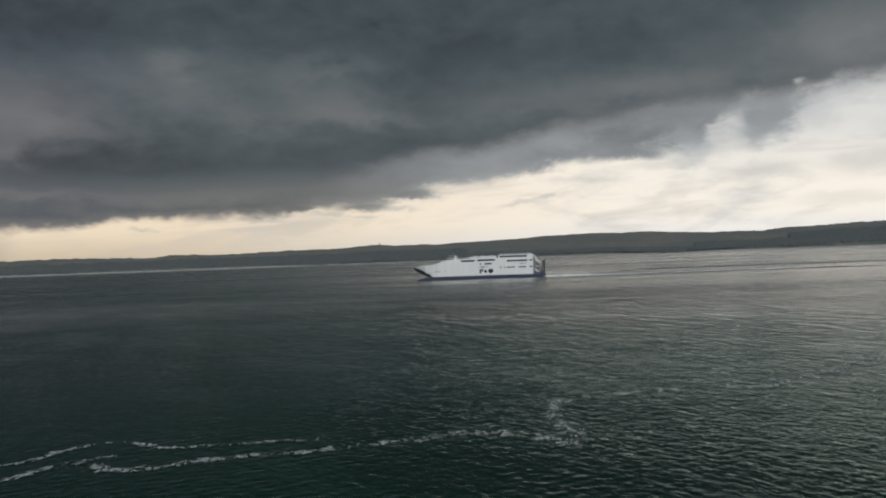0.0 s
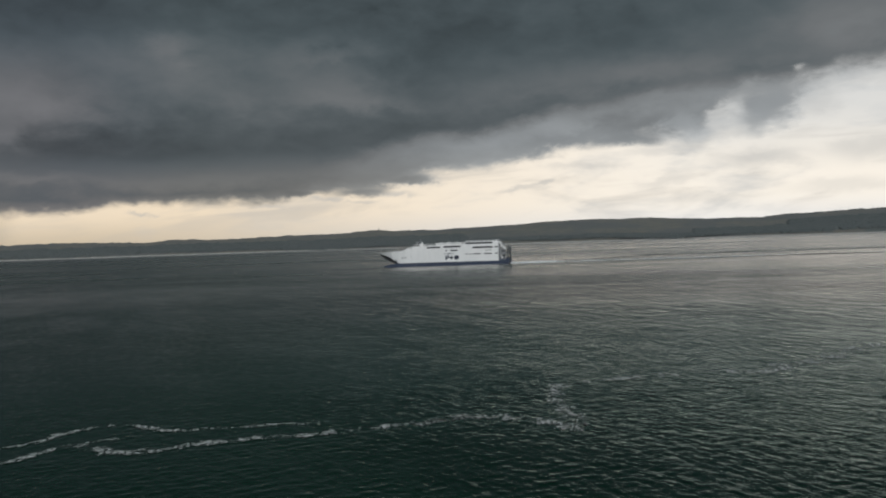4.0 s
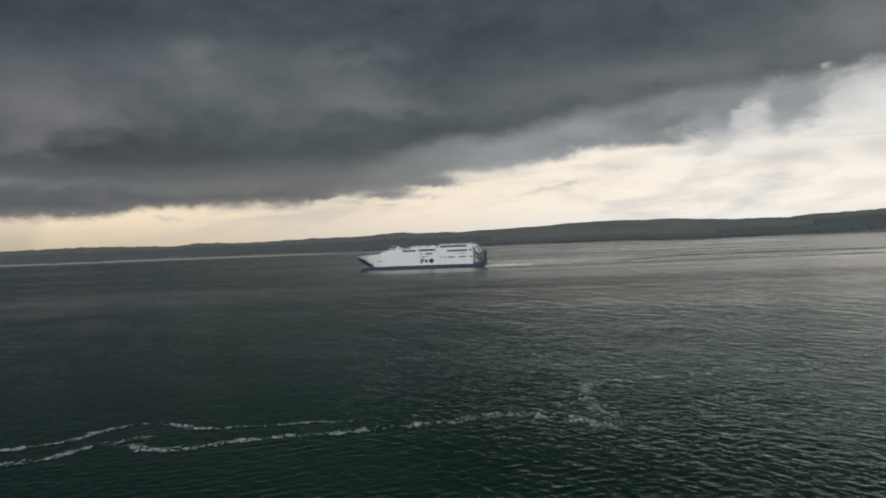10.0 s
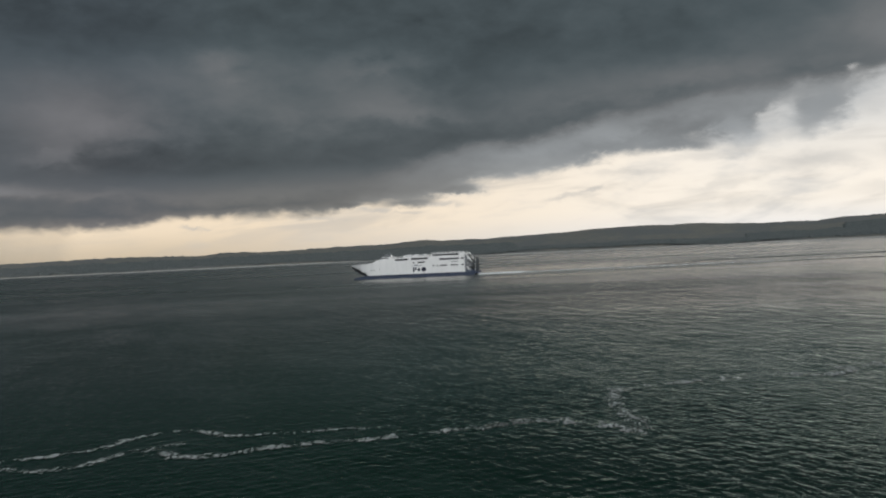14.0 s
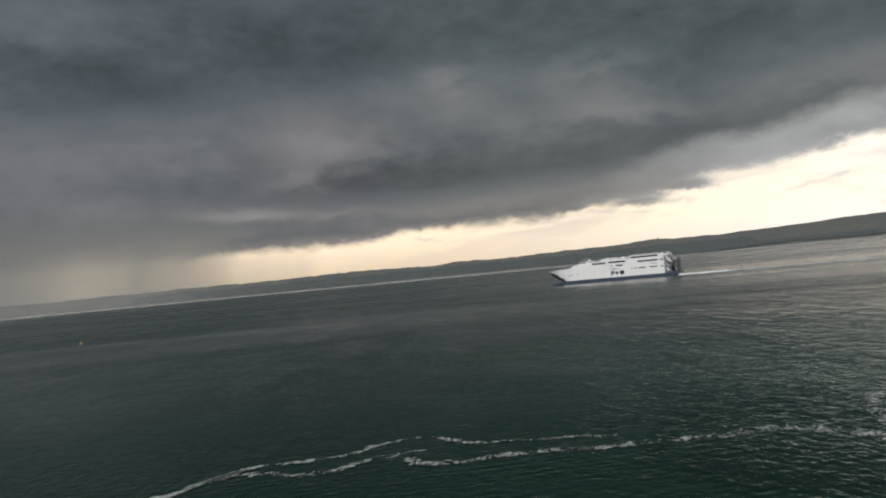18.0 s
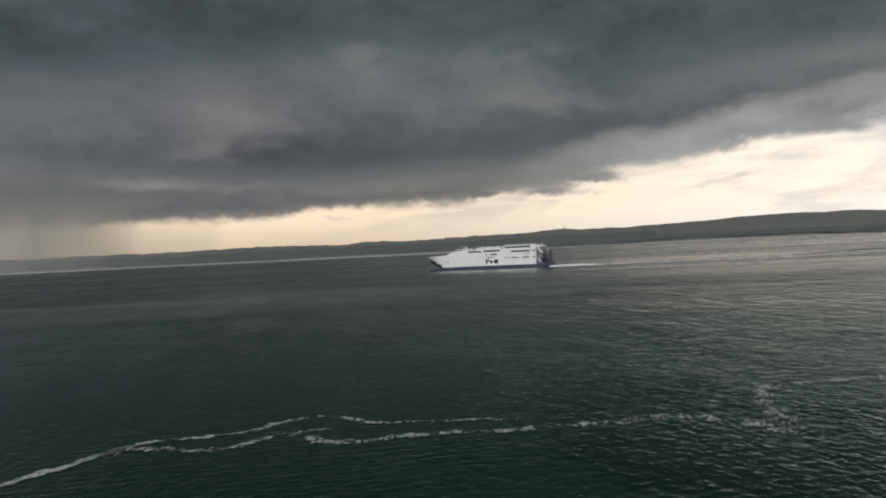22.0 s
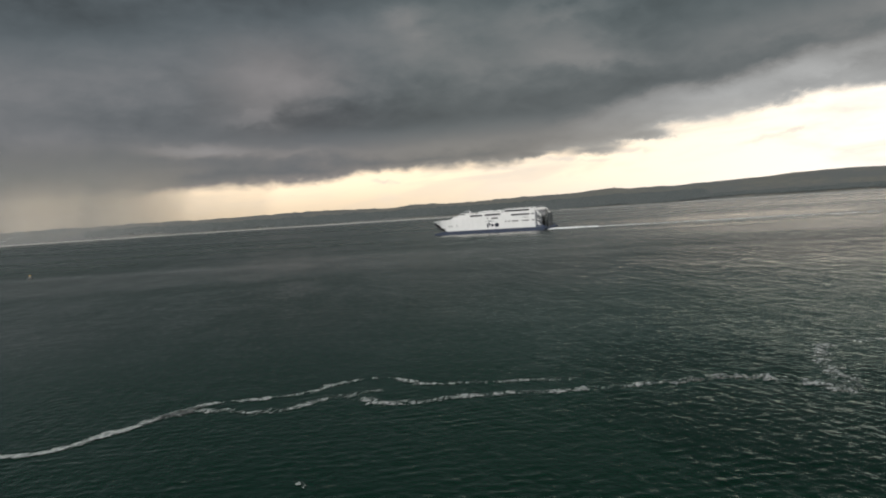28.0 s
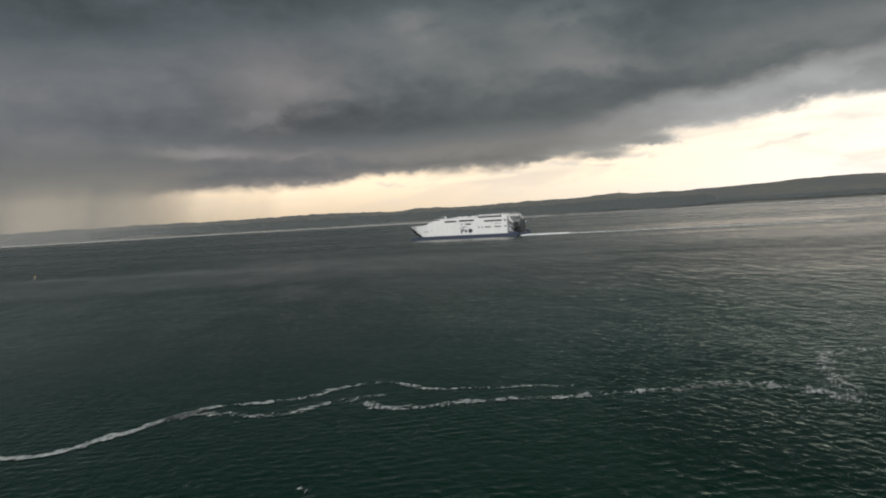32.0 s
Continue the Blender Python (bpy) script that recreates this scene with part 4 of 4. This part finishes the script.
def flecks(line, count, spread, size, seed, clumped=0.5, rise=0.03, thin=0.25, fall=0.0, lift=0.0, taper=0.0, lace=-9.0):
    """Foam along a line of points: uneven flat flecks with their own edges, denser in knots. One joined mesh."""
    rng = random.Random(seed)
    line = [Vector((*p, 0)) for p in line]
    lengths = [(b - a).length for a, b in zip(line, line[1:])]
    total = sum(lengths)
    pts, faces = [], []
    made = tries = 0
    while made < count and tries < count * 12:
        tries += 1
        s = rng.uniform(0, total)
        if fall and rng.random() > math.exp(-s / fall):
            continue
        knots = noise.noise(Vector((s / (spread * 4 + 1.2), seed * 3.7, 0))) * 1.3 + noise.noise(Vector((s / (spread + 0.25), seed * 1.3, 5.0))) * 0.8
        if rng.random() < clumped * min(0.86, max(0.1, 0.5 - knots)):
            continue
        k, u = 0, s
        while k < len(lengths) - 1 and u > lengths[k]:
            u -= lengths[k]
            k += 1
        way = (line[k + 1] - line[k]).normalized()
        across = Vector((-way.y, way.x, 0))
        small = max(0.5, math.exp(-s / taper)) if taper else 1.0
        bend = noise.noise(Vector((s / 1.6, seed, 2.0))) * spread * 1.6 + rng.choice((-0.8, 0.8)) * spread * noise.noise(Vector((s / 4.0, seed, 9.0))) * 2 + noise.noise(Vector((s / 0.45, seed, 6.0))) * spread * 1.1
        c = line[k] + way * u + across * ((rng.gauss(0, spread) + bend) * small)
        if noise.noise(Vector((c.x * 0.9, c.y * 2.2, seed))) + 0.6 * noise.noise(Vector((c.x * 2.8, c.y * 4.0, seed))) < lace:
            continue
        long, wide = size * rng.uniform(0.4, 1.8), size * thin * rng.uniform(0.5, 1.7)
        wide *= small ** 0.5
        turn = rng.gauss(0, 0.35)
        w, v = way * math.cos(turn) + across * math.sin(turn), across * math.cos(turn) - way * math.sin(turn)
        b, sides = len(pts), 7
        h = rise * small * rng.uniform(0.5, 1.3)
        for q in range(sides):
            t = q / sides * 2 * math.pi
            p = c + w * (long * math.cos(t) * rng.uniform(0.55, 1.15)) + v * (wide * math.sin(t) * rng.uniform(0.55, 1.15))
            pts.append((p.x, p.y, lift))
        pts.append((c.x, c.y, lift + h))
        for q in range(sides):
            faces.append((b + q, b + (q + 1) % sides, b + sides))
        made += 1
    return pts, faces


def film(name, line, half, mat, seed, step=0.35, lift=0.085):
    """A film of foam along a line of points: an uneven ribbon on the water, u the way to its nearer end, v across it from -1 to 1."""
    line = [Vector((*p, 0)) for p in line]
    for _ in range(3):   # smooth the bends
        line = [line[0]] + [p for a, b in zip(line, line[1:]) for p in (a.lerp(b, 0.25), a.lerp(b, 0.75))] + [line[-1]]
    lengths = [(b - a).length for a, b in zip(line, line[1:])]
    total = sum(lengths)
    pts, spans, k, gone = [], [], 0, 0.0
    across_steps = (-1.0, -0.6, -0.2, 0.2, 0.6, 1.0)
    count = int(total / step) + 1
    for i in range(count):
        s = i * step
        while k < len(lengths) - 1 and s - gone > lengths[k]:
            gone += lengths[k]
            k += 1
        way = (line[min(k + 3, len(line) - 1)] - line[max(k - 2, 0)]).normalized()
        across = Vector((-way.y, way.x, 0))
        c = line[k] + (line[k + 1] - line[k]).normalized() * (s - gone)
        c += across * half * (0.5 * noise.noise(Vector((s * 0.25, seed, 0.0))) + 0.35 * noise.noise(Vector((s * 0.9, seed, 3.0))))
        wide = half * min(1.0, 0.15 + s / 2.0, 0.15 + (total - s) / 2.0) * (0.85 + 0.75 * noise.noise(Vector((s * 0.4, seed, 6.0))))
        for v in across_steps:
            p = c + across * (v * wide)
            pts.append((p.x, p.y, lift))
            spans.append((min(s, total - s), v))
    m = len(across_steps)
    faces = [(i * m + j, (i + 1) * m + j, (i + 1) * m + j + 1, i * m + j + 1) for i in range(count - 1) for j in range(m - 1)]
    ob = sheet(name, pts, faces, mat)
    uv = ob.data.uv_layers.new(name="span")
    for loop in ob.data.loops:
        uv.data[loop.index].uv = spans[loop.vertex_index]
    return ob


# the ferry's churned wake goes with it
wake = sheet("wake", *flecks([(-45, 0), (-75, -1), (-120, -3), (-190, -5), (-290, -5)], 760, 4.6, 1.6, 21, 0.8, 0.3, 0.55, 95.0, lift=0.2, taper=70.0), WAKEFOAM)
tagged(wake, "white churned wake behind the moving ferry", "wake", kind="stuff")
wash = sheet("stern_wash", *flecks([(-45, 0), (-52, 0), (-62, -0.5), (-78, -1.5)], 420, 3.0, 1.4, 23, 0.5, 0.85, 0.6, 14.0), WAKEFOAM)
tagged(wash, "white water thrown up by the ferry's jets", "wash", kind="stuff")

# old wake that stays on the water astern


def wake_wave(line, height, width, seed):
    """A long low swell left by the ferry, uneven along its length."""
    pts, faces = [], []
    line = [Vector((*p, 0)) for p in line]
    dense = []
    for p, q in zip(line, line[1:]):
        dense += [p.lerp(q, k / 24) for k in range(24)]
    dense.append(line[-1])
    last = len(dense) - 1
    profile = ((-1.0, 0.0), (-0.6, 0.35), (-0.2, 0.9), (0.1, 1.0), (0.5, 0.45), (1.0, 0.0))
    for i, c in enumerate(dense):
        way = (dense[min(i + 1, last)] - dense[max(i - 1, 0)]).normalized()
        across = Vector((-way.y, way.x, 0))
        ends = min(1.0, i / 30, (last - i) / 30)
        h = height * ends * (0.75 + 0.6 * noise.noise(Vector((i * 0.07, seed, 0.0))))
        for u, v in profile:
            p = c + across * (u * width + noise.noise(Vector((i * 0.05, seed, 4.0))) * 1.5)
            pts.append((p.x, p.y, -0.15 + (h + 0.15) * v))
    k = len(profile)
    for i in range(last):
        for j in range(k - 1):
            faces.append((i * k + j, (i + 1) * k + j, (i + 1) * k + j + 1, i * k + j + 1))
    return tagged(sheet("wake_wave", pts, faces, SEA), "long low wake wave crossing the bay astern of the ferry", "wake", group="wake waves", kind="stuff")


wake_wave(((96, 655), (130, 690), (172, 728), (262, 740), (347, 728), (440, 698), (560, 640)), 0.7, 6.0, 3.0)
wake_wave(((92, 612), (135, 604), (211, 603), (284, 597), (390, 568), (500, 520)), 0.55, 5.0, 7.0)

# ------------------------------------------------------------------ foam on the near water
FOAM_LINES = (
    # label, points
    ("thick white foam line curving over dark water", ((-56.0, 56.7), (-52.0, 56.0), (-49.5, 56.4), (-48.7, 58.4), (-47.8, 61.5), (-46.7, 64.4), (-46.2, 67.8), (-45.6, 71.2), (-44.4, 73.8))),
    ("thin foam line curving over dark water", ((-46.6, 65.0), (-45.9, 69.0), (-45.2, 72.0), (-44.1, 74.5), (-40.7, 75.9), (-37.9, 77.3), (-35.8, 80.2), (-34.3, 83.6), (-32.6, 86.0), (-28.9, 85.4))),
    ("broken foam line beside the first", ((-46.6, 65.8), (-45.4, 69.4), (-44.2, 71.8), (-41.6, 70.8), (-38.1, 70.5), (-35.8, 71.0), (-34.7, 73.5), (-32.5, 76.9), (-30.1, 78.9), (-26.9, 79.6))),
    ("loose foam flecks in a broken line", ((-32.8, 86.2), (-29.5, 85.4), (-27.0, 83.2), (-25.0, 82.1), (-21.0, 82.8), (-17.2, 83.0), (-12.6, 83.8), (-9.7, 84.5))),
    ("broken foam line drifting on the water", ((-33.0, 77.8), (-29.7, 75.6), (-26.7, 73.6), (-22.9, 74.7), (-20.3, 76.1), (-18.1, 77.4), (-13.0, 78.0), (-8.8, 79.3), (-6.4, 80.3), (-2.1, 81.5), (3.8, 84.7))),
    ("scattered foam at the end of a line", ((-4.0, 81.2), (1.0, 83.5), (3.8, 84.7), (7.9, 82.2), (9.9, 81.2), (11.1, 78.1), (14.5, 75.5))),
    ("faint foam loop on rippled water", ((13.2, 76.6), (12.3, 83.2), (11.6, 92.1), (12.3, 98.6), (14.8, 102.0), (20.3, 103.2), (26.9, 105.8), (31.0, 107.5))),
    ("faint foam streak on rippled water", ((31.0, 107.5), (36.0, 106.0), (38.7, 105.3), (43.3, 109.2), (49.8, 115.0), (57.0, 121.5), (66.0, 129.8))),
    ("small foam patch close below", ((-34.8, 50.2), (-34.2, 50.7), (-32.4, 50.9), (-29.4, 52.2), (-28.2, 52.7))),
    ("small foam patch close below", ((-26.6, 51.8), (-25.4, 51.2), (-23.6, 50.4), (-22.6, 48.4))),
)
FILMS = ((1.1, FOAM_THICK), (1.25, FOAM_CORD), (1.6, FOAM_LACE), (1.2, FOAM_LACE), (1.8, FOAM_LACE), (2.4, FOAM_FAINT), (2.2, FOAM_FAINT), (3.6, FOAM_FAINT), (0.30, FOAM_FAINT), (0.7, FOAM_FAINT))
for k, ((label, line), (half, mat)) in enumerate(zip(FOAM_LINES, FILMS)):
    tagged(film("foam_line", line, half, mat, 60.0 + k), label, "foam", group="foam lines", kind="stuff")

# ------------------------------------------------------------------ buoy


def make_buoy():
    buoy = thing("marker_buoy", pose(-270, 318, -0.1, 9, 4, 20), "small dark marker buoy with a yellow top mark afloat", "buoy")
    part("float", loft([[(r * math.cos(t), r * math.sin(t), z) for t in (q / 14 * 2 * math.pi for q in range(14))] for z, r in ((-0.4, 0.9), (0.0, 1.25), (0.35, 1.25), (0.6, 0.8))]), RAMPGREY, buoy, "dark weathered float")
    part("post", rod((0, 0, 0.5), (0, 0, 1.3), 0.32, 0.2), GREY, buoy)
    for k in range(3):
        t = k / 3 * 2 * math.pi
        part("leg", rod((0.7 * math.cos(t), 0.7 * math.sin(t), 0.4), (0.15 * math.cos(t), 0.15 * math.sin(t), 1.5), 0.08, None, 6), GREY, buoy)
    part("top_mark", rod((0, 0, 1.2), (0, 0, 1.75), 0.45, 0.35, 10), YELLOW, buoy, "weathered yellow top mark")
    return buoy


make_buoy()

# ------------------------------------------------------------------ what moves


def motions():
    heading = radians(5.98)
    course = []
    for k in range(9):
        t = k * 4.0
        px = 25.9 - 5.825 * t * math.cos(heading) + 0.00077 * t * t
        py = 625.8 + 5.78 * t * math.sin(heading) + 0.00127 * t * t
        course.append((t, px, py))
    # she begins to turn away late in the clip
    turn = (0, 0, 0, 0, 0, 0.6, 1.9, 3.6, 5.0)
    for ob in (ferry, wake, wash):
        walk(ob, [(t, pose(px - 0.25 * a, py, 0, 0, 0, 174.02 - a)) for (t, px, py), a in zip(course, turn)])
    # the ripples run slowly across the bay
    walk(sea, [(0.0, pose(0, 0, 0)), (16.0, pose(-4.0, -5.0, 0)), (32.0, pose(-8.0, -10.0, 0))])


motions()
